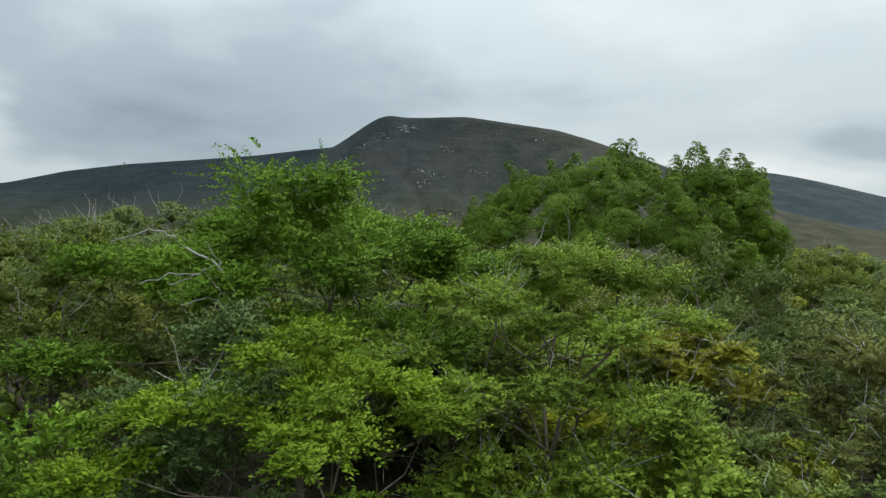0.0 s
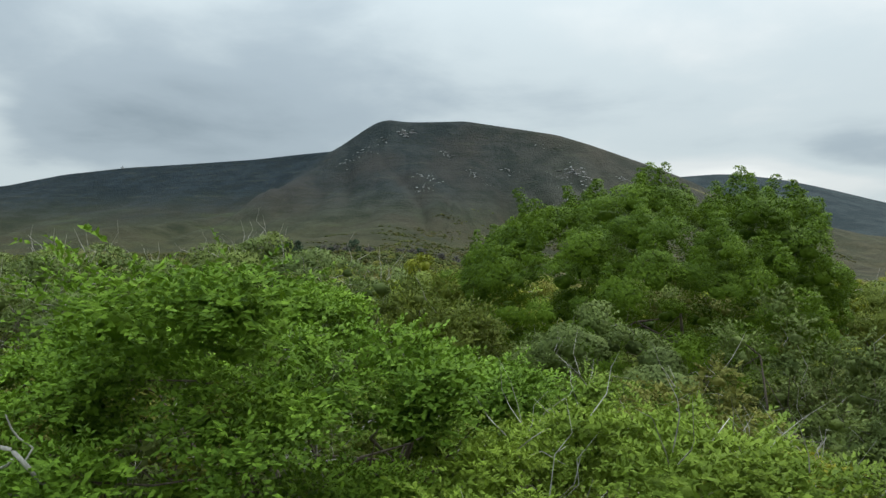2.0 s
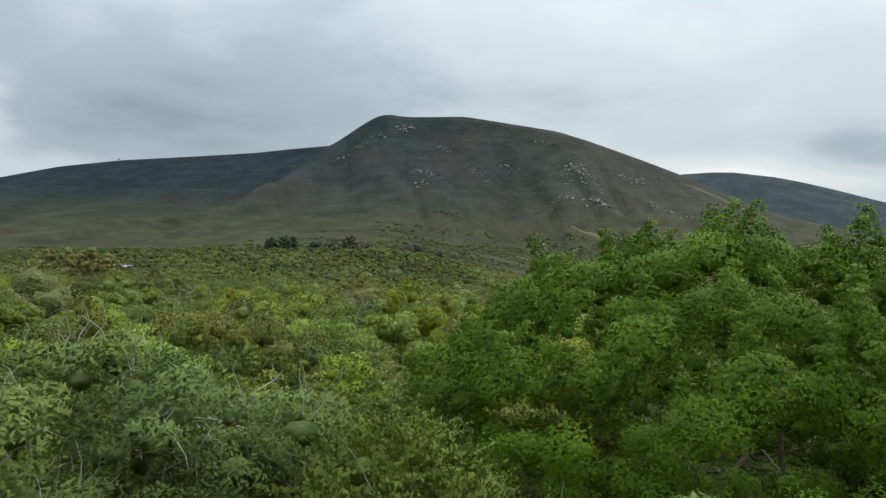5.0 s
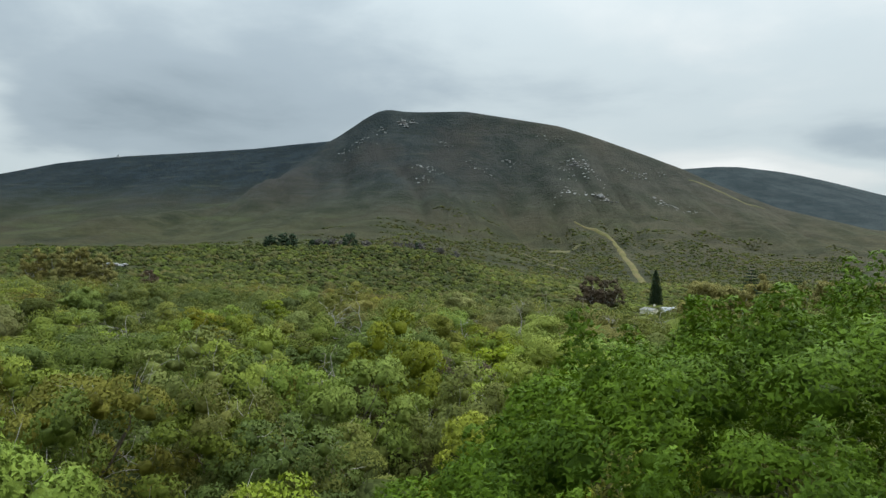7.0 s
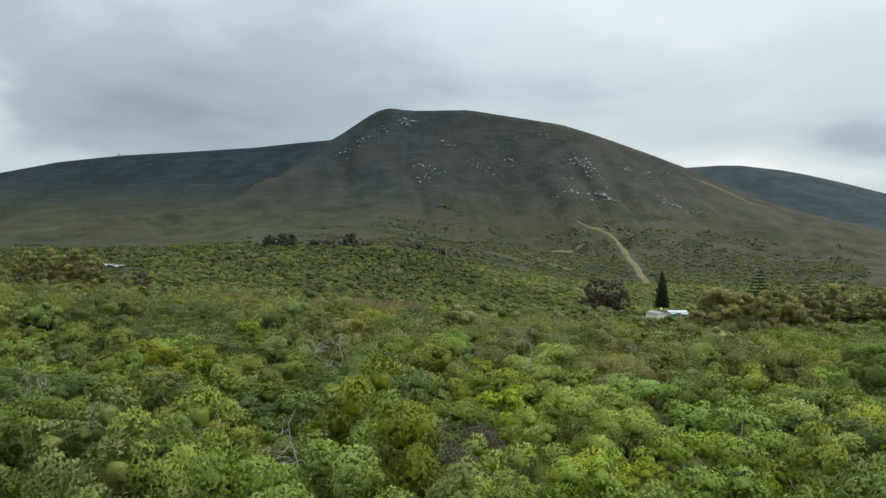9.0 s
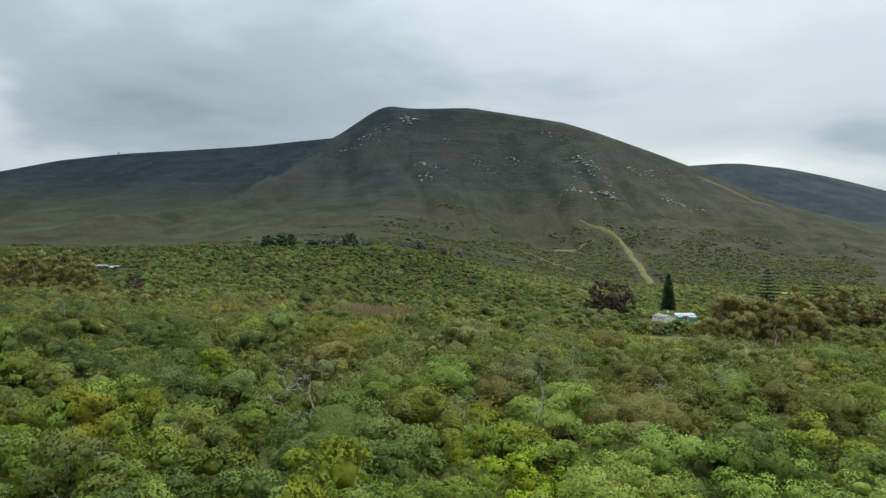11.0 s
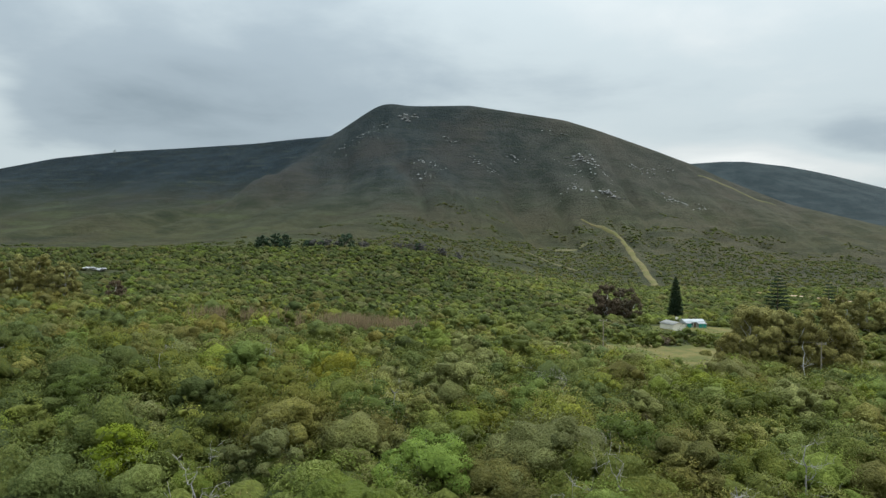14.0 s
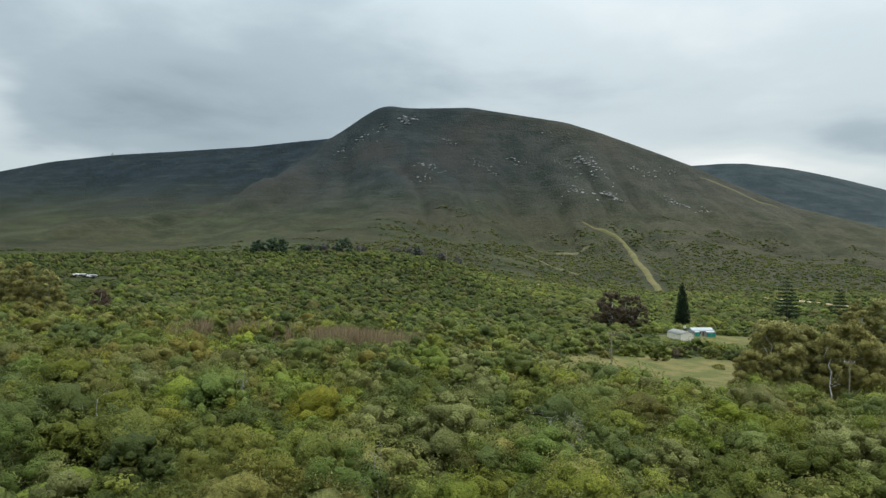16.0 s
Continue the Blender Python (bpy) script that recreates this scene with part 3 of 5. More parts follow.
def buried(pos, c, r, squash, depth=0.8):
    """Which of the places lie inside one of the clumps."""
    out = np.zeros(len(pos), bool)
    f = np.array([1, 1, 1 / squash], np.float32)
    C = (c * f).astype(np.float32)
    R = ((depth * r) ** 2 - (C ** 2).sum(1)).astype(np.float32)
    for i in range(0, len(pos), 20000):
        p = (pos[i:i + 20000] * f).astype(np.float32)
        out[i:i + 20000] = ((p ** 2).sum(1)[:, None] - 2 * p @ C.T < R[None]).any(1)
    return out


def spray_leaves(rng, c, r, total, size, aspect=0.45, sag=0.25, squash=0.7, per=16):
    """Leaves along twigs that fan out of each clump, over a dense inner heart."""
    n = max(4, total // (len(c) * per))
    axis = c[:, :2].mean(0)
    away = np.concatenate([c[:, :2] - axis, np.zeros((len(c), 1))], 1)
    away = unit(away) * np.minimum(np.linalg.norm(away, axis=1), 1.0)[:, None]
    d = unit(rng.normal(0, 1, (len(c) * n, 3)) * np.array([0.8, 0.8, 0.5]) + np.repeat(away, n, 0) * 0.6 + np.array([0, 0, 0.45]))
    R = np.repeat(r, n)[:, None] * rng.choice([0.7, 0.85, 0.95, 1.05, 1.3], (len(d), 1)) * rng.uniform(0.88, 1.12, (len(d), 1))
    side = unit(np.cross(d, np.array([0, 0, 1.0]) + rng.normal(0, 0.25, d.shape)))
    t = np.repeat(np.linspace(0.38, 1.0, per)[None], len(d), 0) + rng.normal(0, 0.03, (len(d), per))
    k = t.reshape(-1, 1)
    D, S, RR = np.repeat(d, per, 0), np.repeat(side, per, 0), np.repeat(R, per, 0)
    p = np.repeat(np.repeat(c, n, 0) + rng.normal(0, 0.12, (len(d), 3)) * np.repeat(r, n)[:, None], per, 0) + D * RR * k * np.array([1, 1, squash])
    p[:, 2:] -= sag * RR * k ** 2 * np.repeat(rng.uniform(0, 1, (len(d), 1)), per, 0)
    flip = np.tile(np.where(np.arange(per) % 2 == 0, 1.0, -1.0), len(d))[:, None]
    u = unit(D * 0.6 + S * flip * 0.8 + rng.normal(0, 0.25, p.shape))
    w = unit(np.cross(u, np.array([0, 0, 0.7]) + D * 0.45 + rng.normal(0, 0.4, p.shape)))
    nrm = np.cross(w, u)
    nrm = np.where(nrm[:, 2:] < 0, -nrm, nrm)
    s = (size * rng.uniform(0.65, 1.25, len(p)))[:, None]
    lift = nrm * s * 0.1
    turn = np.where((np.cross(u, w) * nrm).sum(1, keepdims=True) < 0, -1.0, 1.0)
    w = w * turn
    v = np.stack([p, p + u * s * 0.5 - w * s * aspect * 0.5 + lift, p + u * s, p + u * s * 0.5 + w * s * aspect * 0.5 + lift], 1).reshape(-1, 3)
    soft = unit(0.45 * nrm + unit(D * np.array([1, 1, 0.8]) + np.array([0, 0, 0.45])) * 0.9)
    own = rng.uniform(-0.5, 0.5, len(c))
    hv, hf, hn = hearts(rng, c - np.array([0, 0, 0.15]) * r[:, None], r, 0.34, squash, 1)
    m = total // 6
    i = rng.integers(len(c), size=m)
    q = unit(rng.normal(0, 1, (m, 3)))
    fv, _, fn = leaf_cards(c[i] + q * (r[i] * rng.uniform(0.45, 0.75, m))[:, None] * np.array([1, 1, squash]), q, size * 1.2, rng, aspect + 0.1)
    quads = np.arange(len(v) + len(fv)).reshape(-1, 4)
    soft = np.concatenate([np.repeat(soft, 4, 0), np.repeat(unit(0.4 * fn + q), 4, 0), hn])
    clump = np.concatenate([np.repeat(own, n * per * 4), np.repeat(own[i], 4), np.repeat(own, len(hv) // len(c))])
    return np.concatenate([v, fv, hv]), quads, hf + len(v) + len(fv), soft, clump


def crown_leaves(rng, c, r, total, size, sub=5, blades=True, squash=0.75, heart=0.0, spread=0.5, fat=(0.45, 0.62), level=1, **kw):
    """Leaves as shells over clumps that carry smaller clumps, with dark clefts between them."""
    m = len(c)
    share = np.repeat(r, sub) ** 2
    k = np.maximum((share / share.sum() * total * 2.2).astype(int), 2)
    face = unit(c - np.array([0, 0, 0.3 * c[:, 2].max()]))
    d = unit(rng.normal(0, 1, (m * sub, 3)) + np.repeat(face, sub, 0) * 0.7 + np.array([0, 0, 0.3]))
    R = np.repeat(r, sub)
    cen = np.repeat(c, sub, 0) + d * (R * spread)[:, None] * np.array([1, 1, squash])
    rad = R * rng.uniform(*fat, m * sub)
    away = unit(cen - np.array([0, 0, 0.3 * c[:, 2].max()]))
    q = unit(rng.normal(0, 1, (k.sum(), 3)) + np.repeat(d * 0.4 + away * 0.5, k, 0) + np.array([0, 0, 0.3]))
    p = q * (np.repeat(rad, k) * rng.uniform(0.86, 1.16, len(q)))[:, None]
    p[:, 2] *= squash
    pos = np.repeat(cen, k, 0) + p
    which = np.repeat(np.repeat(np.arange(m), sub), k)
    ok = np.flatnonzero(~buried(pos, c, r, squash, 0.80 if sub == 1 else 0.64))
    ok = np.sort(rng.permutation(ok)[:total])
    pos, q, which = pos[ok], q[ok], which[ok]
    out = unit(pos - np.array([0, 0, 0.15 * cen[:, 2].max()]))
    v, f, n = (leaf_blades if blades else leaf_cards)(pos, q + out * 0.35 + np.array([0, 0, 0.1]), size, rng, **kw)
    soft = unit(0.5 * q + 0.6 * unit((pos - c[which]) * np.array([1, 1, 1 / squash])) + 0.3 * out + 0.35 * n)
    own = rng.uniform(-0.5, 0.5, m)
    soft, clump = np.repeat(soft, f.shape[1], 0), np.repeat(own[which], f.shape[1])
    if not heart:
        return v, f, None, soft, clump
    hv, hf, hn = hearts(rng, c, np.where(r < 0.37, 0.6 * r, r), heart, squash, level)
    return np.concatenate([v, hv]), f, hf + len(v), np.concatenate([soft, unit(hn + rng.normal(0, 0.25, hn.shape))]), np.concatenate([clump, np.repeat(own, len(hv) // m)])


def tube(points, radii, sides=6):
    """A tapering tube along points."""
    P = [Vector(p) for p in points]
    v, q = [], []
    for k, p in enumerate(P):
        d = (P[min(k + 1, len(P) - 1)] - P[max(k - 1, 0)]).normalized()
        a = d.orthogonal().normalized()
        b = d.cross(a)
        for s in range(sides):
            t = 2 * math.pi * s / sides
            v.append(p + (a * math.cos(t) + b * math.sin(t)) * radii[k])
        if k:
            o = (k - 1) * sides
            q += [(o + s, o + (s + 1) % sides, o + sides + (s + 1) % sides, o + sides + s) for s in range(sides)]
    return v, q


def tubes_mesh(name, runs, sides=5):
    V, Q = [], []
    for pts, rad in runs:
        v, q = tube(pts, rad, sides)
        o = len(V)
        V += v
        Q += [tuple(i + o for i in f) for f in q]
    return array_mesh(name, [tuple(p) for p in V], Q, smooth=True)


def wander(rng, a, b, n, amount):
    """A crooked line from a to b."""
    a, b = np.array(a, float), np.array(b, float)
    pts = [a + (b - a) * t for t in np.linspace(0, 1, n)]
    for k in range(1, n - 1):
        pts[k] = pts[k] + rng.normal(0, amount, 3)
    return [tuple(p) for p in pts]


def mass_lobes(rng, masses, count, r0, r1):
    """Clumps over the upper shells of a crown's main masses: (x, y, z, half width, half height) each."""
    M = np.array(masses)
    share = M[:, 3] * (M[:, 3] + M[:, 4])
    n = np.maximum((share / share.sum() * count).astype(int), 3)
    d = unit(rng.normal(0, 1, (n.sum(), 3)))
    d[:, 2] = np.where(d[:, 2] < -0.25, -d[:, 2], d[:, 2])
    r = rng.uniform(r0, r1, len(d))
    K = np.repeat(M, n, 0)
    half = np.maximum(K[:, [3, 3, 4]] - 0.6 * r[:, None], 0.1)
    return K[:, :3] + d * half * rng.uniform(0.75, 1.05, (len(d), 1)), r


def make_plant(name, seed, W, H, mat, size, leaves, count=40, r0=0.4, r1=0.75, low=0.2, stems=3, stem_r=0.05, bark=None, twigs=0,
               aspect=0.6, droop=0.2, sub=5, blades=True, squash=0.75, heart=0.0, spread=0.5, fat=(0.45, 0.62), stem_name="stem", shoots=0, inside=0.25, box=1.0, sprays=False, level=1, skirt=0, lean=0.0, limbs=1.0, masses=None):
    """A shrub or tree: an Empty at its base over its stems, twigs and crown."""
    rng = np.random.default_rng(seed)
    root = new(name)
    bark = bark or BARK
    c, r = mass_lobes(rng, masses, count, r0, r1) if masses else lobes(rng, count, W, H, low, r0, r1, inside, box)
    count = len(c)
    c[:, 2] *= 1 + lean * c[:, 0] / (W / 2)
    if skirt:
        # low clumps that hang round the rim down to the ground
        a = rng.uniform(0, 2 * np.pi, skirt)
        e = rng.uniform(0.03, 0.85, skirt)
        rim = np.stack([np.cos(a), np.sin(a)], 1) * ((W * 0.5 - 0.4) * rng.uniform(0.88, 1.0, skirt) * np.sqrt(1 - e ** 3.6))[:, None]
        c = np.concatenate([c, np.concatenate([rim, (e * H * 0.95 * (1 + lean * rim[:, 0] / (W / 2)))[:, None]], 1)])
        r = np.concatenate([r, rng.uniform(r0, r1, skirt)])
        # an even top, no clump far above its neighbours
        c[:, 2] = np.where(c[:, 2] > 0.80 * H, 0.80 * H + 0.5 * (c[:, 2] - 0.80 * H), c[:, 2])
    dome = len(c)
    for s in range(shoots):
        # upright leafy shoots that stand out of the crown
        b = c[rng.integers(dome)]
        if b[2] < 0.5 * H or np.hypot(b[0], b[1]) > 0.46 * W:
            continue
        n = rng.integers(3, 7)
        up = b + np.array([rng.normal(0, 0.15), rng.normal(0, 0.15), r0 * 0.7]) + np.arange(n)[:, None] * np.array([rng.normal(0, 0.05), rng.normal(0, 0.05), 0.20])
        c, r = np.concatenate([c, up]), np.concatenate([r, np.linspace(0.40, 0.22, n)])
    order = rng.permutation(count)
    for s in range(stems):
        base = (rng.normal(0, 0.06 * W), rng.normal(0, 0.06 * W), -0.3)
        tip = c[order[s * 2 % len(order)] % len(c)] * limbs
        pts = wander(rng, base, tip, 6, 0.05 * H)
        rad = list(np.linspace(stem_r, stem_r * 0.35, 6))
        runs = [(pts, rad)]
        for b in range(4):
            k = 1 + b % 4
            t2 = c[order[(s * 5 + b * 3 + 1) % len(order)] % len(c)] * limbs
            runs.append((wander(rng, pts[k], t2, 5, 0.04 * H), list(np.linspace(rad[k] * 0.6, rad[k] * 0.15, 5))))
        part(stem_name, tubes_mesh(stem_name, runs, 4 if stem_r < 0.06 else 6), bark, root)
    if twigs:
        runs = []
        for k in range(twigs):
            i = rng.integers(len(c))
            d = unit(rng.normal(0, 1, (1, 3)) + np.array([[0, 0, 0.9]]))[0]
            runs.append((wander(rng, c[i] + d * r[i] * 0.3, c[i] + d * (r[i] + rng.uniform(0.1, 0.5)), 4, 0.06),
                         list(np.array([1.0, 0.8, 0.55, 0.2]) * size * 0.10)))
        tagged(part("brushwood", tubes_mesh("brushwood", runs, 3), GREY_WOOD, root, "bare bleached twigs"), kind="stuff")
    if sprays:
        v, q, t, soft, clump = spray_leaves(rng, c, r, leaves, size, aspect, droop + 0.1, squash)
    else:
        v, q, t, soft, clump = crown_leaves(rng, c, r, leaves, size, sub, blades, squash, heart, spread, fat, level, aspect=aspect, droop=droop)
    part("crown", array_mesh("crown", v, q, t, True, soft, clump=clump), mat, root)
    return root


def at(x, y, turn=0.0, scale=1.0, sink=0.1, tall=1.0):
    return Matrix.Translation((x, y, height(x, y) - sink)) @ Matrix.Rotation(turn, 4, "Z") @ Matrix.Diagonal((scale, scale, scale * tall, 1))


def again(ob, m):
    """A copy at the pose m, whatever the size of the first one."""
    return copy_thing(ob, m @ Matrix.Diagonal((1 / ob.scale[0], 1 / ob.scale[1], 1 / ob.scale[2], 1)))


# ---- trees and shrubs by the start of the path
def place(ob, x, y, turn=0.0, scale=1.0, label="", category="", group="", tall=1.0):
    ob.matrix_basis = at(x, y, turn, scale, 0.1, tall)
    return tagged(ob, label, category, group)


crooked_tree = place(make_plant("tree", 11, 7.6, 5.8, LEAF["fresh"], 0.074, 96000, 100, 0.42, 0.80, 0.22, 4, 0.085, stem_name="trunk", droop=0.1, aspect=0.46, blades=False, sprays=True, squash=0.60,
                                masses=[(0.9, -2.8, 4.7, 1.15, 0.95), (0.8, -2.2, 3.6, 1.6, 1.0), (-0.5, -1.4, 4.0, 1.3, 1.0), (2.2, -1.2, 3.9, 1.4, 1.0), (-2.2, -1.6, 3.6, 1.2, 0.9), (3.4, 0.2, 3.4, 1.3, 1.0), (1.6, -1.8, 2.6, 1.6, 0.8),
                                        (2.6, -2.0, 2.5, 1.2, 0.5), (-2.6, -2.4, 2.3, 1.0, 0.6), (0.6, 1.2, 4.4, 1.8, 0.9), (-2.4, 0.8, 3.6, 1.5, 0.8), (0.2, -2.6, 1.9, 1.2, 0.5)]), -3.3, 10.7,
      label="leafy bright green tree with several crooked trunks", category="tree")
lx, ly, lz = crooked_tree.matrix_basis.translation
for run in ([(-3.0, 10.2, 1.9), (-2.7, 8.8, 3.5), (-3.05, 7.6, 4.5), (-3.18, 7.3, 5.21), (-3.44, 7.2, 5.57), (-3.87, 7.1, 5.86), (-4.19, 7.1, 5.97), (-4.75, 7.1, 5.81)],
            [(-3.15, 7.4, 5.05), (-3.56, 7.1, 5.33), (-3.80, 7.05, 5.39), (-4.31, 7.0, 5.24)], [(-3.1, 7.5, 4.8), (-3.4, 7.1, 5.02), (-3.75, 7.0, 4.95)],
            [(-3.42, 7.2, 5.52), (-3.6, 7.15, 5.3), (-3.95, 7.1, 5.22)], [(-3.05, 7.5, 4.7), (-3.3, 7.3, 5.4), (-3.5, 7.3, 5.8)]):
    bend = np.random.default_rng(len(run) * 7)
    fine_run = [np.array(a) + (np.array(b) - np.array(a)) * f + bend.normal(0, 0.025, 3) for a, b in zip(run, run[1:]) for f in (0, 0.25, 0.5, 0.75)] + [np.array(run[-1])]
    fine_run = [tuple(p - np.array([lx, ly, lz])) for p in fine_run]
    part("branch", tubes_mesh("branch", [(fine_run, list(np.linspace(0.030 if len(run) > 5 else 0.014, 0.006, len(fine_run))))], 6), GREY_WOOD, crooked_tree, "bare grey crooked branch")
place(make_plant("small_tree", 12, 3.4, 3.4, LEAF["lime"], 0.054, 38000, 40, 0.30, 0.52, 0.38, 3, 0.045, stem_name="trunk", droop=0.15, squash=0.42, aspect=0.46, blades=False, sprays=True,
                 masses=[(0.1, 0.0, 3.2, 0.75, 0.3), (0.9, -0.3, 2.8, 0.8, 0.28), (-0.7, -0.2, 2.65, 0.75, 0.28), (0.3, -0.9, 2.5, 0.85, 0.25), (1.4, 0.3, 2.3, 0.75, 0.25), (-1.3, -0.5, 2.1, 0.7, 0.25), (0.2, 0.9, 2.7, 0.9, 0.3), (0.7, -0.8, 1.7, 0.7, 0.2), (-0.6, -0.9, 1.6, 0.7, 0.2)]), -1.95, 4.9,
      label="fresh green small tree with spreading layered branches", category="tree")
place(make_plant("small_tree", 13, 4.6, 4.3, LEAF["meadow"], 0.060, 42000, 46, 0.36, 0.62, 0.34, 3, 0.05, stem_name="trunk", twigs=70, droop=0.1, aspect=0.42, blades=False, sprays=True, squash=0.5,
                 masses=[(0.1, -0.2, 3.9, 1.0, 0.45), (1.2, -0.1, 3.6, 0.9, 0.4), (-1.0, -0.3, 3.4, 0.9, 0.4), (0.5, -1.0, 3.1, 1.0, 0.35), (1.9, 0.4, 3.0, 0.8, 0.35), (-1.7, 0.0, 2.7, 0.8, 0.35), (-0.5, -1.2, 2.4, 0.9, 0.35), (1.0, -1.3, 2.2, 0.9, 0.3), (0.0, 1.2, 3.4, 1.2, 0.5)]), 1.05, 7.4,
      label="airy green small tree with pale bare twigs", category="tree")
place(make_plant("shrub", 14, 2.3, 3.7, LEAF["leathery"], 0.056, 17000, 24, 0.3, 0.5, 0.25, 3, 0.04, twigs=20, aspect=0.5, blades=False, sprays=True), -2.75, 5.5,
      label="dark grey-green shrub with small leathery leaves", category="shrub")
place(make_plant("shrub", 15, 3.6, 3.0, LEAF["gold"], 0.10, 9000, 26, 0.34, 0.6, 0.55, 4, 0.04, twigs=70, squash=0.4, inside=0.2, aspect=0.5, blades=False, sprays=True), 4.0, 10.8,
      label="yellow-green shrub with exposed brown branches", category="shrub")
mound = place(make_plant("shrub", 16, 3.4, 2.3, LEAF["meadow"], 0.075, 19000, 36, 0.3, 0.55, 0.15, 3, 0.03, twigs=60, aspect=0.5, blades=False, sprays=True), 2.3, 5.7,
      label="low leafy green shrub mound with dry twigs", category="shrub")
place(make_plant("shrub", 17, 3.6, 3.0, LEAF["olive"], 0.085, 15000, 36, 0.32, 0.6, 0.2, 3, 0.04, twigs=130, aspect=0.45, blades=False, sprays=True), 6.1, 8.6,
      label="olive green shrub with many dry twigs", category="shrub")
place(make_plant("shrub", 18, 2.6, 2.6, LEAF["fresh"], 0.08, 13000, 28, 0.3, 0.55, 0.2, 3, 0.035, aspect=0.46, blades=False, sprays=True), -4.6, 5.0,
      label="bright green leafy shrub under the trees", category="shrub")
place(make_plant("tree", 19, 4.8, 5.0, LEAF["deep"], 0.085, 17000, 40, 0.4, 0.75, 0.35, 3, 0.08, stem_name="trunk", twigs=60, aspect=0.45, blades=False, sprays=True, squash=0.65), -7.8, 11.5,
      label="dark green bushy tree with grey bare branches", category="tree")
for x, y, turn, s in [(1.25, 5.0, 0.5, 0.85), (0.5, 5.9, 2.9, 0.85), (1.5, 10.9, 1.0, 1.25), (0.1, 12.6, 2.2, 1.3), (4.6, 14.0, 3.0, 1.3), (-0.9, 14.8, 4.1, 1.4), (2.3, 15.0, 5.0, 1.4)]:
    again(mound, at(x, y, turn, s))
# dark undergrowth on the bare ground under them
for k, (x, y, s) in enumerate([(-5.6, 7.6, 1.3), (-2.6, 3.4, 0.95), (0.4, 3.2, 0.9), (-0.2, 9.6, 1.4), (2.6, 10.2, 1.4), (-5.0, 12.6, 1.6), (-1.0, 13.0, 1.4), (1.6, 13.6, 1.4), (-3.6, 16.0, 1.5), (0.4, 16.6, 1.5), (3.4, 8.2, 1.0), (4.2, 5.4, 0.9), (-6.6, 4.6, 0.9)]):
    if k == 0:
        undergrowth = make_plant("undergrowth_shrub", 25, 2.8, 2.0, LEAF["deep"], 0.085, 5000, 22, 0.3, 0.52, 0.15, 3, 0.025, twigs=20, aspect=0.5, blades=False, sprays=True)
        place(undergrowth, x, y, 0.4, s, label="low dark green undergrowth beneath the trees", category="shrub", group="undergrowth")
    else:
        again(undergrowth, at(x, y, 1.7 * k, s))
for k, (x, y, s) in enumerate([(-6.3, 19.8, 1.22), (-8.9, 18.8, 1.16), (-3.6, 20.6, 1.18), (-12.2, 22.0, 1.15), (-15.0, 25.5, 1.2), (-9.8, 25.0, 1.0)]):
    if k == 0:
        scrub_tree = make_plant("scrub_tree", 20, 4.9, 5.3, LEAF["scrub"], 0.085, 22000, 48, 0.42, 0.8, 0.3, 4, 0.05, stem_name="trunk", twigs=110, aspect=0.5, heart=0.42, squash=0.7)
        place(scrub_tree, x, y, 0.4, s, label="grey-green scrubby tree with fine bare twigs", category="tree")
    else:
        again(scrub_tree, at(x, y, 1.9 * k, s))
place(make_plant("shrub", 22, 4.8, 4.4, LEAF["yellow"], 0.10, 20000, 40, 0.45, 0.8, 0.1, 3, 0.05, heart=0.42, aspect=0.75, level=2), 2.1, 33.2,
      label="tall yellow-green domed shrub", category="shrub")
place(make_plant("shrub", 23, 3.0, 4.0, BUSH["russet"], 0.07, 9000, 30, 0.35, 0.6, 0.1, 5, 0.04, twigs=260), 1.75, 46.6,
      label="greyish half-bare shrub of dense dry twigs", category="shrub")

place(make_plant("shrub", 26, 5.2, 3.9, LEAF["scrub"], 0.085, 26000, 44, 0.42, 0.78, 0.1, 3, 0.04, twigs=30, heart=0.42, aspect=0.75, level=2), 3.7, 18.3,
      label="grey-green domed shrub below the broad tree", category="shrub")

# the broad dense tree
big = make_plant("broad_tree", 21, 14.35, 8.2, LEAF["glossy"], 0.098, 310000, 240, 0.5, 1.05, 0.10, 5, 0.12, stem_name="trunk", droop=0.5, aspect=0.5, sub=6,
                 shoots=420, inside=0.15, box=0.78, lean=0.24, heart=0.40, spread=0.45, fat=(0.48, 0.66), squash=0.72, level=2, skirt=120, limbs=0.6)
place(big, 6.5, 25.6, label="broad dome-shaped tree with dense glossy drooping leaves", category="tree")
big.matrix_basis = big.matrix_basis @ Matrix.Diagonal((1, 0.66, 0.955, 1))
place(make_plant("sapling", 24, 1.1, 5.3, LEAF["glossy"], 0.15, 2600, 16, 0.24, 0.4, 0.35, 1, 0.035, stem_name="trunk", droop=0.4, aspect=0.5), 13.3, 25.3,
      label="slim upright leafy sapling beside the broad tree", category="tree")


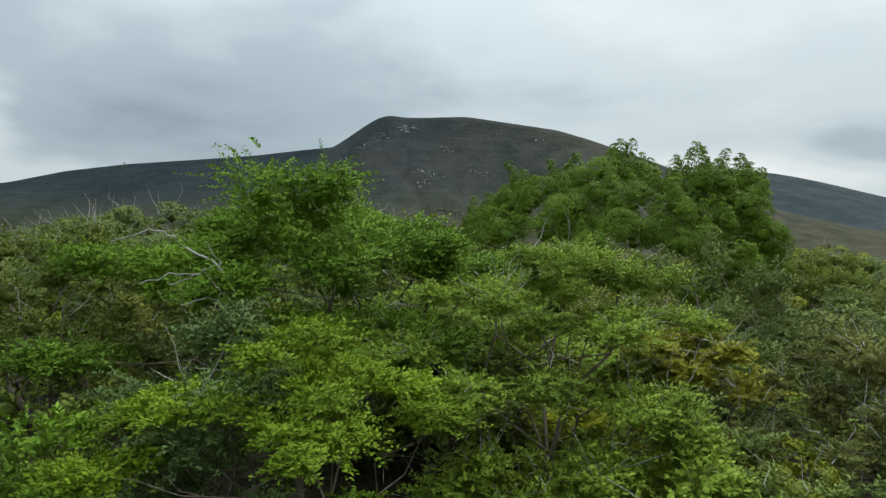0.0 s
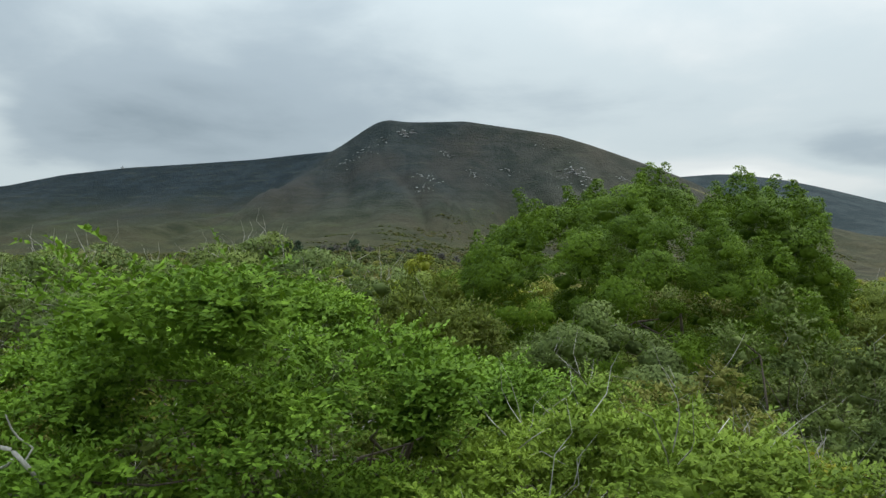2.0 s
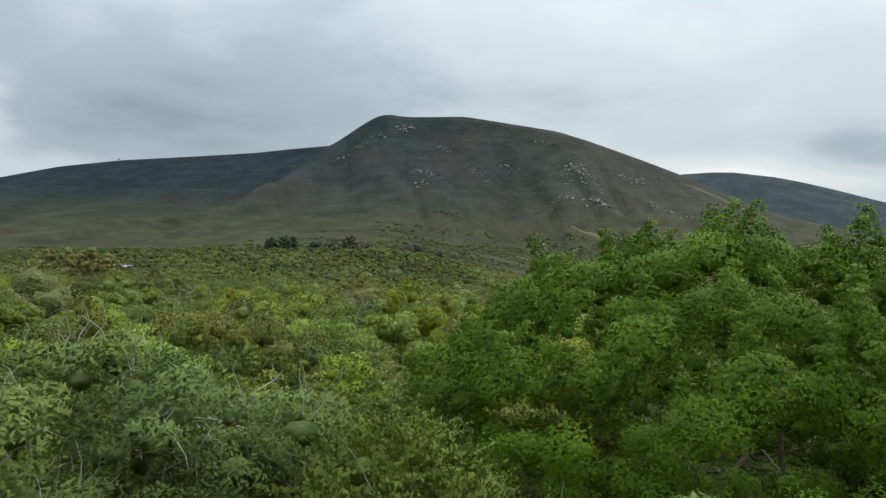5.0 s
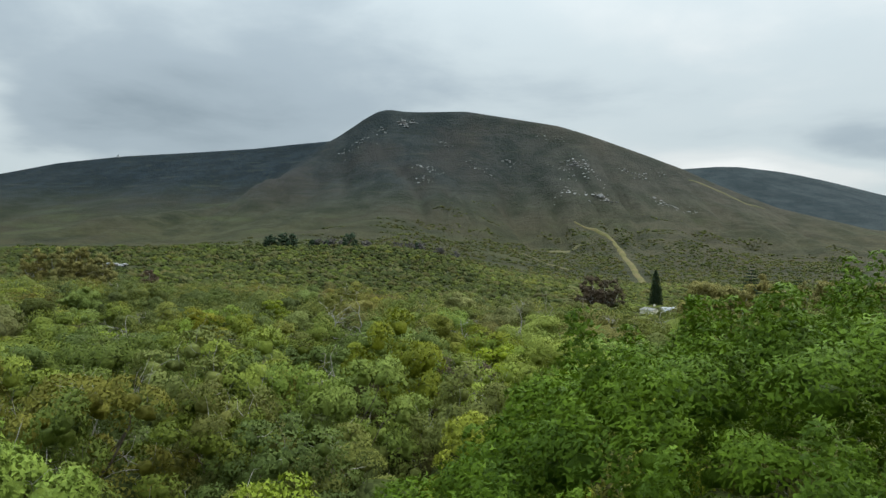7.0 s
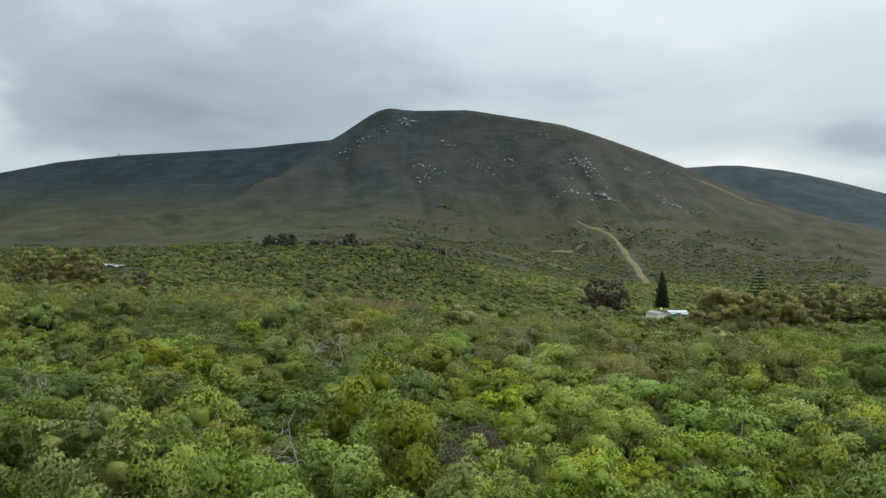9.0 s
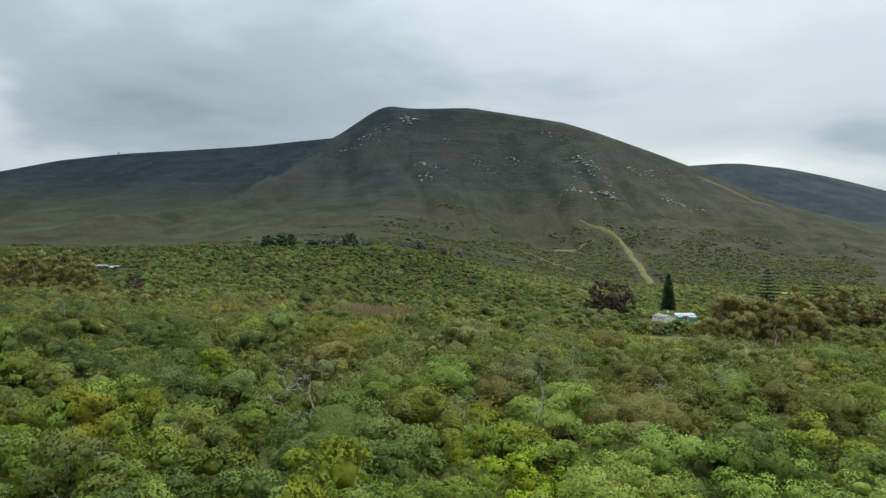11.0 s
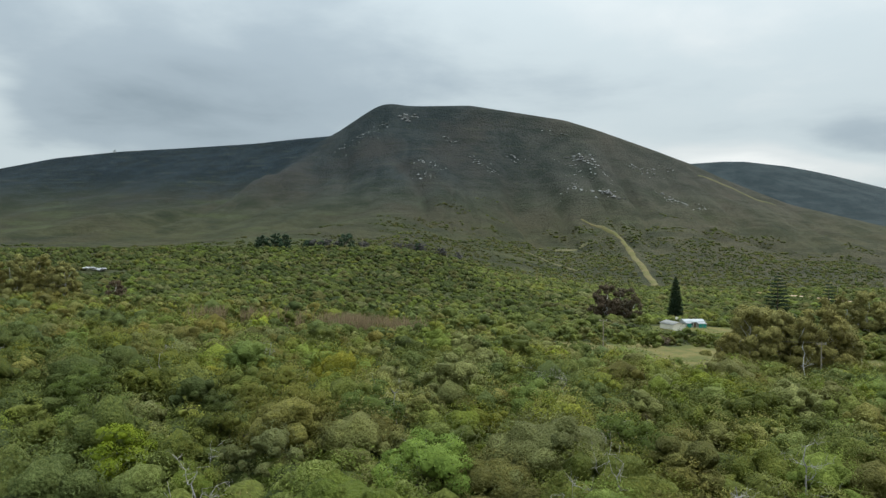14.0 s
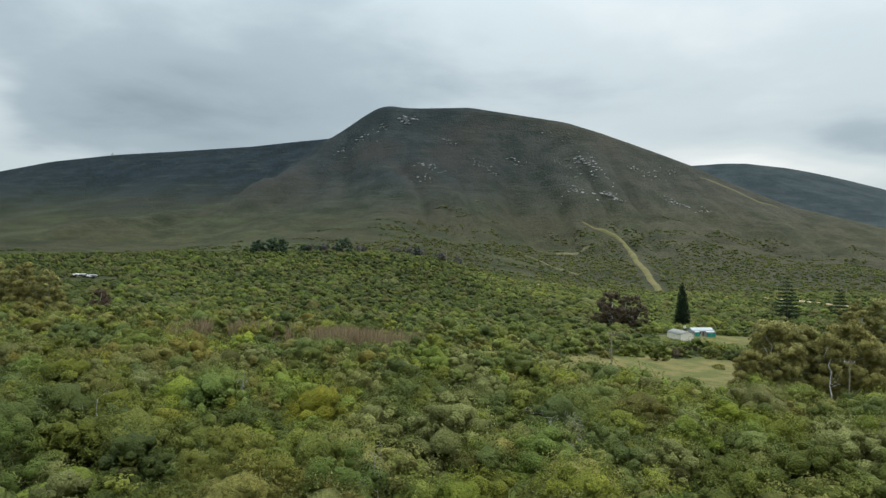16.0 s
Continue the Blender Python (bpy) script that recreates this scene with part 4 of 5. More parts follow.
# ---------------------------------------------------------------- the thicket
# single shrubs that stand out of the thicket: place, width, height, kind, words
STANDOUT = [
    (-8.5, 86.0, 6.4, 4.9, "olive", "large olive-brown domed shrub standing over thicket"),
    (-2.6, 86.5, 4.6, 4.4, "deep", "dense dark green rounded shrub in thicket"),
    (-23.5, 90.0, 5.6, 3.9, "deep", "dense dark green rounded shrub in thicket"),
    (7.3, 51.0, 6.2, 3.4, "yellow", "broad yellow-green domed shrub in thicket"),
    (14.8, 46.0, 3.6, 3.2, "yellow", "yellow-green rounded shrub in thicket"),
    (-15.2, 59.8, 4.4, 3.5, "gold", "orange-tinged olive shrub in thicket"),
    (-19.5, 66.5, 3.4, 3.4, "sage", "pale grey-green rounded shrub in thicket"),
    (7.6, 65.5, 5.0, 3.5, "yellow", "pale yellow-green domed shrub with bare stems"),
    (-13.5, 46.0, 4.6, 3.9, "deep", "dense dark green rounded shrub in thicket"),
    (13.0, 80.0, 5.0, 3.8, "deep", "dense dark green rounded shrub in thicket"),
    (1.5, 76.0, 5.4, 3.4, "bright", "fresh green domed shrub in thicket"),
    (-14.0, 74.0, 5.0, 3.6, "bright", "fresh green domed shrub in thicket"),
    (17.0, 70.0, 5.0, 3.4, "sage", "grey-green domed shrub in thicket"),
]
MARKED = [(x, y, w * 0.45) for x, y, w, *_ in STANDOUT]


def in_clearing(x, y):
    """Ground kept free of scrub: the meadow, the yard, the firebreak, the roads."""
    m = ((x - 75) / 44) ** 2 + ((y - 206) / 29) ** 2 < 1
    m |= ((x - 47) / 24) ** 2 + ((y - 181 + 0.15 * (x - 47)) / 14) ** 2 < 1
    m |= ((x - 67) / 15) ** 2 + ((y - 169) / 7.5) ** 2 < 1
    m |= (x - 82) ** 2 + (y - 270) ** 2 < 64
    m |= ((x - 100) / 34) ** 2 + ((y - 281) / 21) ** 2 < 1
    m |= (np.abs(x - np.interp(y, [500, 545, 620, 690, 765, 814, 873, 915], [148, 160, 176, 190, 205, 210, 201, 182])) < 8) & (y > 492) & (y < 915)
    m |= (np.abs(x - np.interp(y, [388, 414, 436, 456, 474], [227, 215, 208, 194, 165])) < 5) & (y > 372) & (y < 462)
    m |= (np.abs(y - np.interp(x, [58, 70, 82, 94], [484, 486, 487, 486]) + 2) < 4) & (x > 60) & (x < 92)
    m |= (x + 172) ** 2 + (y - 378) ** 2 < 200
    m |= (np.abs(y - (197 - 0.10 * x)) < 10) & (x > -62) & (x < -2)
    for a, b, r in MARKED:
        m |= (x - a) ** 2 + (y - b) ** 2 < r * r
    return m


def scatter(rng, y0, y1, spacing, wide=0.70):
    """Jittered places over the ground that comes into view."""
    out = []
    y = y0
    while y < y1:
        s = spacing
        half = max(wide * max(y - 11, 0) + 7, 0.66 * (min(y, 22) + 2) + 1.5)
        n = int(2 * half / s)
        x = -half + s * (np.arange(n) + rng.uniform(-0.75, 0.75, n)) + s * 0.5
        out.append(np.stack([x, y + rng.uniform(-0.75, 0.75, n) * s], 1))
        y += s
    p = np.concatenate(out)
    return p[~in_clearing(p[:, 0], p[:, 1])]


SPECIES = ["bright", "green", "deep", "sage", "olive", "yellow"]


def species_at(rng, p):
    """Which kind grows where: patches with strays."""
    a = vnoise(p[:, 0] / 16, p[:, 1] / 16, 21) + rng.normal(0, 0.45, len(p))
    b = vnoise(p[:, 0] / 24, p[:, 1] / 24, 22) + rng.normal(0, 0.45, len(p))
    s = np.full(len(p), 1)
    s[a > 0.45] = 3
    s[a < -0.22] = 0
    s[(b > 0.72)] = 4
    s[(b < -0.42)] = 2
    s[(b < -0.15) & (a < -0.7)] = 5
    # farther down the valley the scrub is darker and duller
    far = rng.uniform(size=len(p)) < np.clip((p[:, 1] - 110) / 130, 0, 0.92)
    s[far & (s == 0)] = 1
    s[far & (s == 5)] = 4
    s[far & (s == 3)] = 2
    s[far & (s == 1) & (rng.uniform(size=len(p)) < 0.5)] = 2
    return s


rng = np.random.default_rng(5)
protos = {}
LABELS = {
    "bright": "rounded fresh green shrub in dense thicket", "green": "rounded mid-green shrub in dense thicket",
    "deep": "dense dark green shrub in the thicket", "sage": "grey-green shrub with fine twigs in thicket",
    "olive": "olive-brown shrub with dry twigs in thicket", "yellow": "yellow-green rounded shrub in dense thicket",
}
near = scatter(rng, 4.0, 62.0, 3.4)
kind = species_at(rng, near)
keep_out = [(-3.3, 10.7, 2.9), (-1.45, 4.9, 2.2), (0.95, 7.4, 2.2), (-3.3, 5.9, 1.4), (4.0, 10.8, 2.3), (3.0, 8.2, 1.6), (2.4, 5.9, 1.9), (6.0, 8.6, 1.7), (-0.3, 4.0, 2.4),
            (-6.3, 19.8, 2.2), (-8.8, 18.6, 2.2), (-3.4, 20.4, 2.0), (2.1, 33.2, 2.2), (3.7, 18.3, 1.9), (1.75, 46.6, 2.0), (-7.6, 11.5, 2.2), (-4.6, 5.0, 1.5)]
for (x, y), k in zip(near, kind):
    if any((x - a) ** 2 + (y - b) ** 2 < r * r for a, b, r in keep_out) or ((x - 7.4) / 7.3) ** 2 + ((y - 26.6) / 6.6) ** 2 < 0.85:
        continue
    if y < 20 and k in (2, 3, 4) and x > -7 and rng.uniform() < 0.75:
        k = (0, 1)[int(rng.integers(2))]
    if x < 2.0 and y < 13:
        continue
    if y < 12 and x > 3.5:
        k = (2, 4)[int(rng.integers(2))]
    if 18 < y < 40 and x < 4 and k in (0, 1, 5) and rng.uniform() < 0.75:
        k = (2, 1 if y < 27 else 3, 2 if y < 27 else 4)[int(rng.integers(3))]
    sp = SPECIES[k]
    tall = (1.06 + 0.26 * float(vnoise(np.array([x / 11]), np.array([y / 11]), 31)[0]) + rng.uniform(-0.14, 0.14))
    if y < 17 and x > -6:
        tall *= 0.55 if y < 10.5 and x > 1.5 else 0.78
    m = at(x, y, rng.uniform(0, 6.28), rng.uniform(0.85, 1.2), 0.15, tall)
    fine = 2 if y < 25 else (1 if y < 40 else 0)
    v = (sp, fine, int(rng.integers(2)) if fine < 2 else 0)
    if v not in protos:
        dry = sp in ("sage", "olive")
        if fine == 2:
            protos[v] = make_plant("shrub", 150 + 7 * k + v[2], 4.2, 3.4, LEAF[{"bright": "meadow", "green": "scrub"}.get(sp, sp)], 0.085, 11000, 30, 0.4, 0.7, 0.2, 3, 0.04, twigs=(50 if dry else 14), aspect=0.48, blades=False, sprays=True)
        elif fine:
            protos[v] = make_plant("shrub", 100 + 7 * k + v[2], 4.6, 3.5, LEAF[sp], 0.095, 9800, 32, 0.45, 0.85, 0.12, 2, 0.05, twigs=(50 if dry else 16), heart=0.42, aspect=0.75, level=2)
        else:
            protos[v] = make_plant("shrub", 200 + 7 * k + v[2], 4.6, 3.5, LEAF[sp], 0.115, 6400, 26, 0.5, 0.95, 0.10, 1, 0.05, twigs=(24 if dry else 6), heart=0.46, aspect=0.75, level=2)
        protos[v].matrix_basis = m
        tagged(protos[v], LABELS[sp], "shrub", "thicket shrubs")
    else:
        again(protos[v], m)

for i, (x, y, w, h, sp, words) in enumerate(STANDOUT):
    ob = make_plant("shrub", 400 + i, w * 1.1, h * 1.15, LEAF[sp], 0.10, int(700 * w * w), int(1.6 * w * w), 0.5, 1.0, 0.12, 2, 0.06, twigs=24, heart=0.46, aspect=0.75, level=2)
    ob.matrix_basis = at(x, y, 0.7 * i, 1.0, 0.15)
    tagged(ob, words, "shrub")

# low growth between them
under = scatter(rng, 5.5, 32.0, 3.6)
under_kind = rng.choice([0, 1, 1, 3, 5], len(under))
lows = {}
for (x, y), k in zip(under, under_kind):
    if x < 2.0 and y < 13:
        continue
    close = y < 17
    m = at(x, y, rng.uniform(0, 6.28), rng.uniform(0.8, 1.15), 0.1, rng.uniform(0.8, 1.1) * (0.7 if y < 10.5 else 1.0))
    if (k, close) not in lows:
        if close:
            ob = make_plant("low_shrub", 320 + k, 2.7, 2.2, LEAF[{0: "meadow", 1: "scrub"}.get(k, SPECIES[k])], 0.075, 6000, 20, 0.3, 0.52, 0.15, 2, 0.025, twigs=10, aspect=0.48, blades=False, sprays=True)
        else:
            ob = make_plant("low_shrub", 300 + k, 2.7, 2.2, LEAF[SPECIES[k]], 0.105, 3200, 16, 0.38, 0.62, 0.08, 1, 0.03, heart=0.38, aspect=0.75, level=2)
        ob.matrix_basis = m
        tagged(ob, LABELS[SPECIES[k]].replace("rounded", "low").replace("in dense thicket", "between taller shrubs"), "shrub", "low shrubs")
        lows[k, close] = ob
    else:
        again(lows[k, close], m)


def thicket(name, pts, W, H, count, blades, size, label, seed, vary=0.36, heart=0.80, level=2):
    """Joined scrub, one object for each kind of shrub: rounded bushes of several clumps, set with small leaves."""
    rng = np.random.default_rng(seed)
    kind = species_at(rng, pts)
    gz = land(pts[:, 0], pts[:, 1])
    for k, sp in enumerate(SPECIES):
        V, T, S, C, tint, nv = [], [], [], [], [], 0
        for (x, y), z in zip(pts[kind == k], gz[kind == k]):
            s = float(np.clip(math.exp(rng.normal(-0.08, vary)), 0.45, 1.9))
            wide = W * s * rng.uniform(0.85, 1.15, 2) * 0.5
            tall = H * s ** 0.55 * rng.uniform(0.78, 1.2)
            m = max(3, int(count * s + rng.uniform(-1, 1.5)))
            a, e = rng.uniform(0, 6.28) + np.arange(m) * 2.4, np.linspace(1.0, 0.12, m)
            flat = np.sqrt(1 - e ** 2) * rng.uniform(0.8, 1.1, m)
            r = wide.mean() * np.concatenate([[0.58], rng.choice([0.22, 0.28, 0.34, 0.40], m - 1)]) * rng.uniform(0.9, 1.1, m)
            c = np.stack([np.cos(a) * flat * wide[0] * 0.72, np.sin(a) * flat * wide[1] * 0.72, np.maximum(e * tall * rng.uniform(0.85, 1.05, m) - 0.6 * r, 0.15)], 1)
            v, f, h, soft, clump = crown_leaves(rng, c, r, max(6, int(blades * s * s)), size, 1, True, 0.8, heart, 0.0, (1.0, 1.0), level)
            V.append(v + np.array([x, y, z]))
            T += [f + nv, h + nv]
            S.append(soft)
            C.append(clump)
            tint.append(np.full(len(v), rng.uniform()))
            nv += len(v)
        if not V:
            continue
        me = array_mesh(name, np.concatenate(V), None, np.concatenate(T), True, np.concatenate(S), clump=np.concatenate(C), tint=np.concatenate(tint))
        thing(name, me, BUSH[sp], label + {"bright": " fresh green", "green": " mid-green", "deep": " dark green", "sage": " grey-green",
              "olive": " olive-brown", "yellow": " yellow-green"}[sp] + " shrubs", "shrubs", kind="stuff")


thicket("thicket", scatter(rng, 62, 86, 3.6), 5.2, 3.25, 18, 1100, 0.15, "dense thicket of", 41)
thicket("thicket", scatter(rng, 86, 132, 3.6), 5.2, 3.25, 17, 620, 0.19, "dense thicket of", 40, level=1)
thicket("thicket", scatter(rng, 132, 180, 4.2, 0.68), 5.6, 3.2, 12, 150, 0.30, "distant thicket of", 42, 0.40, 0.84, 1)
thicket("thicket", scatter(rng, 180, 262, 4.4, 0.68), 5.8, 3.2, 8, 60, 0.40, "distant thicket of", 45, 0.40, 0.86, 1)


def canopy(name, y0, y1, dx, dy, wide, spacing, W, H, mix, label, seed, cover=None, deep=0.44, mat=None, most=2.2, field=None):
    """Far scrub as one closed canopy of many low domes; where cover says none, it dips under the ground."""
    rng = np.random.default_rng(seed)
    half = field or wide * y1 + 8
    nx, ny = int(2 * half / dx), int((y1 - y0) / dy)
    gx, gy = np.linspace(-half, half, nx), np.linspace(y0, y1, ny)
    X, Y = np.meshgrid(gx, gy)
    X = X + rng.uniform(-0.3, 0.3, X.shape) * dx
    Y = Y + rng.uniform(-0.3, 0.3, X.shape) * dy
    top = np.full(X.shape, -1.2)
    shade = np.zeros(X.shape + (3,))
    if field:
        u, v = np.meshgrid(np.arange(-field, field, spacing), np.arange(y0 + 3, y1 - 3, spacing))
        pts = np.stack([u.ravel(), v.ravel()], 1) + rng.uniform(-0.7, 0.7, (u.size, 2)) * spacing
    else:
        pts = scatter(rng, y0 - 4, y1 + 4, spacing, wide)
    if cover is not None:
        pts = pts[cover(pts[:, 0], pts[:, 1], rng)]
    sort = rng.choice(6, len(pts), p=mix)
    patch = vnoise(pts[:, 0] / 40, pts[:, 1] / 55, 71) + 0.5 * vnoise(pts[:, 0] / 13, pts[:, 1] / 16, 72)
    for (x, y), k, q in zip(pts, sort, patch):
        s = float(np.clip(math.exp(rng.normal(-0.1, 0.42)), 0.4, most))
        long = rng.uniform(0.75, 1.35)
        a, b = W * s * 0.5 * long, W * s * 0.5 / long
        h = H * s ** 0.7 * rng.uniform(0.7, 1.25)
        i0, i1 = np.searchsorted(gx, (x - a - dx, x + a + dx))
        j0, j1 = np.searchsorted(gy, (y - b - dy, y + b + dy))
        if i1 <= i0 or j1 <= j0:
            continue
        w = (slice(j0, j1), slice(i0, i1))
        d = ((X[w] - x) / a) ** 2 + ((Y[w] - y) / b) ** 2
        z = np.where(d < 1, h * np.sqrt(np.clip(1 - d, 0, 1)) ** 0.8 * (1 + 0.25 * vnoise(X[w] / 1.3, Y[w] / 1.3, 73)), -1.2)
        win = z > top[w]
        top[w] = np.where(win, z, top[w])
        dark, light = GREENS[SPECIES[k]]
        f = np.clip(0.42 + np.clip(x / 700, -0.2, 0.12) + 0.20 * q + rng.normal(0, 0.13), 0.05, 0.95)
        # deep dims the greens, painting in the self-shadow that the sheet lacks
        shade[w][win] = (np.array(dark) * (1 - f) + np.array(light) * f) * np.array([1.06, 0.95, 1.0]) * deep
    top[0], top[-1] = -1.2, -1.2
    v = np.stack([X, Y, land(X, Y) + top], 2).reshape(-1, 3)
    n = np.arange(nx * ny).reshape(ny, nx)
    quads = np.stack([n[:-1, :-1], n[:-1, 1:], n[1:, 1:], n[1:, :-1]], 2).reshape(-1, 4)
    up = (top > -1.1).reshape(-1)
    quads = quads[up[quads].any(1) & ((np.abs(v[quads[:, 0], 0]) < wide * v[quads[:, 0], 1] + 8) | (field is not None))]
    used = np.unique(quads)
    back = np.zeros(nx * ny, int)
    back[used] = np.arange(len(used))
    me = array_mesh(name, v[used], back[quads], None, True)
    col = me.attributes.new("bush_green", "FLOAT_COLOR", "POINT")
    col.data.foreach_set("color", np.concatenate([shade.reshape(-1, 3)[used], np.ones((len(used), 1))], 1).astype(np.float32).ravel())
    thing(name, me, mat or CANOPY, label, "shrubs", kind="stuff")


def far_bushes(name, y0, y1, wide, spacing, W, H, mix, label, seed, cover=None, deep=0.44, count=3):
    """Far scrub: many small rounded bushes of a few clumps each, every bush its own green."""
    rng = np.random.default_rng(seed)
    pts = scatter(rng, y0, y1, spacing, wide)
    if cover is not None:
        pts = pts[cover(pts[:, 0], pts[:, 1], rng)]
    n = len(pts)
    sort = rng.choice(6, n, p=mix)
    patch = vnoise(pts[:, 0] / 40, pts[:, 1] / 55, 71) + 0.5 * vnoise(pts[:, 0] / 13, pts[:, 1] / 16, 72)
    size = np.clip(np.exp(rng.normal(-0.1, 0.42, n)), 0.4, 2.0)
    f = np.clip(0.45 + np.clip(pts[:, 0] / 700, -0.2, 0.16) + 0.20 * patch + rng.normal(0, 0.10, n), 0.08, 1.0)[:, None]
    dark, light = np.array([GREENS[k][0] for k in SPECIES])[sort], np.array([GREENS[k][1] for k in SPECIES])[sort]
    # deep keeps the canopy's painted self-shadow in these greens
    green = (dark * (1 - f) + light * f) * np.array([1.08, 0.97, 1.06]) * deep
    base = np.stack([pts[:, 0], pts[:, 1], land(pts[:, 0], pts[:, 1])], 1)
    c = np.repeat(base, count, 0)
    s = np.repeat(size, count)
    high = np.tile(np.linspace(1.0, 0.45, count), n)
    a = np.repeat(rng.uniform(0, 6.28, n), count) + np.tile(np.arange(count) * 2.4, n)
    off = 0.30 * W * s * np.sqrt(1.05 - high) * 1.3
    c[:, 0] += np.cos(a) * off
    c[:, 1] += np.sin(a) * off
    r = W * s * 0.5 * rng.uniform(0.45, 0.75, len(c))
    c[:, 2] += np.maximum(H * s ** 0.7 * high * rng.uniform(0.8, 1.1, len(c)) - 0.8 * r, 0.1)
    v, t, d = hearts(rng, c, r, 1.0, 0.8, 1)
    k = len(v) // n
    me = array_mesh(name, v, None, t, True, unit(d + rng.normal(0, 0.2, d.shape)))
    col = me.attributes.new("bush_green", "FLOAT_COLOR", "POINT")
    col.data.foreach_set("color", np.concatenate([np.repeat(green, k, 0), np.ones((len(v), 1))], 1).astype(np.float32).ravel())
    thing(name, me, CANOPY, label, "shrubs", kind="stuff")


def hill_cover(x, y, rng):
    """Scrub thins out up the hill, in patches."""
    p = vnoise(x / 60, y / 34, 51) + 0.7 * vnoise(x / 22, y / 16, 52)
    side = np.clip((x + 140) / 170, 0, 1)
    return p + rng.normal(0, 0.12, len(x)) > (y - 540 - 190 * side) / (90 + 140 * side) - 0.5 * np.clip((x - 60) / 80, 0, 1)


CANOPY = canopy_material("far_scrub_canopy")
UNDER = canopy_material("low_scrub_canopy", 0.25, 4.0)
far_bushes("far_thicket", 258, 500, 0.66, 3.5, 6.0, 2.1, (0.10, 0.30, 0.34, 0.08, 0.14, 0.04), "dark green far thicket on the valley side", 43, None, 0.56, 2)
far_bushes("hillside_scrub", 500, 960, 0.62, 5.0, 4.2, 1.2, (0, 0.28, 0.36, 0.10, 0.26, 0), "patchy low dark scrub on the hillside", 44, hill_cover, 0.50, 2)
# undergrowth sheet with the shade of the gaps put into its colour
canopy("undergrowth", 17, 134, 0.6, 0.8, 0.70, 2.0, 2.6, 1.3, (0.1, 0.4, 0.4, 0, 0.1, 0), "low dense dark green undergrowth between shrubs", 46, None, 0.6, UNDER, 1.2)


def beside_path(x, y, rng):
    """The same scrub goes on beside and behind the start of the path."""
    return (np.abs(x) > np.maximum(0.70 * np.maximum(y - 11, 0) + 9, 0.66 * (np.clip(y, -2, 22) + 2) + 4)) | (y < -6)


canopy("surrounding_thicket", -60, 136, 0.9, 0.9, 1.0, 2.7, 3.7, 3.0, (0.1, 0.4, 0.3, 0.1, 0.1, 0), "dense mixed green thicket beside the clearing", 47, beside_path, 0.75, UNDER, 1.6, 110.0)


# ---------------------------------------------------------------- trees of the valley
def conifer(name, seed, W, H, layers, card, label, droop=0.12):
    """A straight trunk with whorls of needle-covered boughs."""
    rng = np.random.default_rng(seed)
    root = new(name)
    part("trunk", tubes_mesh("trunk", [([(0, 0, -0.3), (0, 0, H * 0.5), (0, 0, H * 0.99)], [0.022 * H, 0.013 * H, 0.02])], 7), BARK, root)
    for k in range(layers):
        f = k / (layers - 1)
        z = H * (0.10 + 0.87 * f)
        reach = W / 2 * (1 - f) ** 0.65 * rng.uniform(0.85, 1.1) + 0.25
        n = int(rng.integers(7, 10))
        for b in range(n):
            t = 2 * math.pi * (b + rng.uniform(-0.25, 0.25)) / n
            m = max(10, int(reach / card * 11))
            u = rng.uniform(0.08, 1, m) ** 0.8
            off = rng.normal(0, 0.16 * card + 0.09 * reach * u, m)
            x = np.cos(t) * reach * u - np.sin(t) * off
            y = np.sin(t) * reach * u + np.cos(t) * off
            zz = z + reach * (0.10 * u ** 2 - droop * u) + rng.normal(0, 0.12 * card, m)
            v, q, _ = leaf_cards(np.stack([x, y, zz], 1), np.tile([0, 0, 1.0], (m, 1)), card, rng, 0.5, 0.1)
            part("bough", array_mesh("bough", v, q), BUSH["pine"], root)
    return tagged(root, label, "conifer")


def put(ob, x, y, turn=0.0, scale=1.0, tall=1.0):
    ob.matrix_basis = at(x, y, turn, scale, 0.2, tall)
    return ob


put(conifer("conifer", 61, 5.6, 16.0, 26, 0.6, "tall slim dark conifer beside the farmhouse"), 101.5, 327, 0.0, 1.12)
put(conifer("conifer", 62, 10.0, 15.0, 11, 0.5, "dark tiered conifer with level boughs", 0.05), 158, 353, 0.0, 1.25)
put(conifer("conifer", 63, 7.5, 11.5, 9, 0.45, "dark young tiered conifer", 0.05), 187, 362, 0.0, 1.25)


def gum(seed, W, H, leaf, label, leaves=6000, low=0.2, count=90):
    return tagged(make_plant("eucalyptus", seed, W, H, BUSH[leaf], 0.66, leaves, count, 0.9, 1.7, low, 3, 0.22, PALE_BARK, stem_name="trunk", heart=0.8, sub=2, spread=0.3, fat=(0.65, 0.85),
                             squash=0.8, droop=0.5, aspect=0.45, inside=0.4), label, "eucalyptus")


g1 = put(gum(71, 12, 15.5, "gum", "olive-brown eucalyptus with clumped crown and pale trunks"), 73, 167)
g2 = put(gum(72, 11, 13.5, "gum", "broad olive-brown eucalyptus at the meadow's edge", 6000, 0.18), 60.5, 168, 1.0)
for ob, x, y, turn, s in [(g2, 66.5, 172, 2.2, 1.0), (g1, 78.5, 171, 3.1, 0.84), (g2, 55.5, 165, 3.3, 0.62), (g2, 70, 175, 1.2, 0.95), (g2, 81, 175, 0.4, 0.72),
                          (g1, 146, 284, 5.0, 1.0), (g2, 158, 287, 1.7, 1.15), (g1, 170, 283, 0.3, 0.95), (g2, 183, 290, 2.6, 1.1)]:
    again(ob, at(x, y, turn, s, 0.2))
g3 = put(gum(73, 13, 13.5, "russet", "russet-brown broad eucalyptus standing in scrub", 6000, 0.15), 67, 309)
again(g3, at(76, 312, 2.0, 0.93, 0.2))
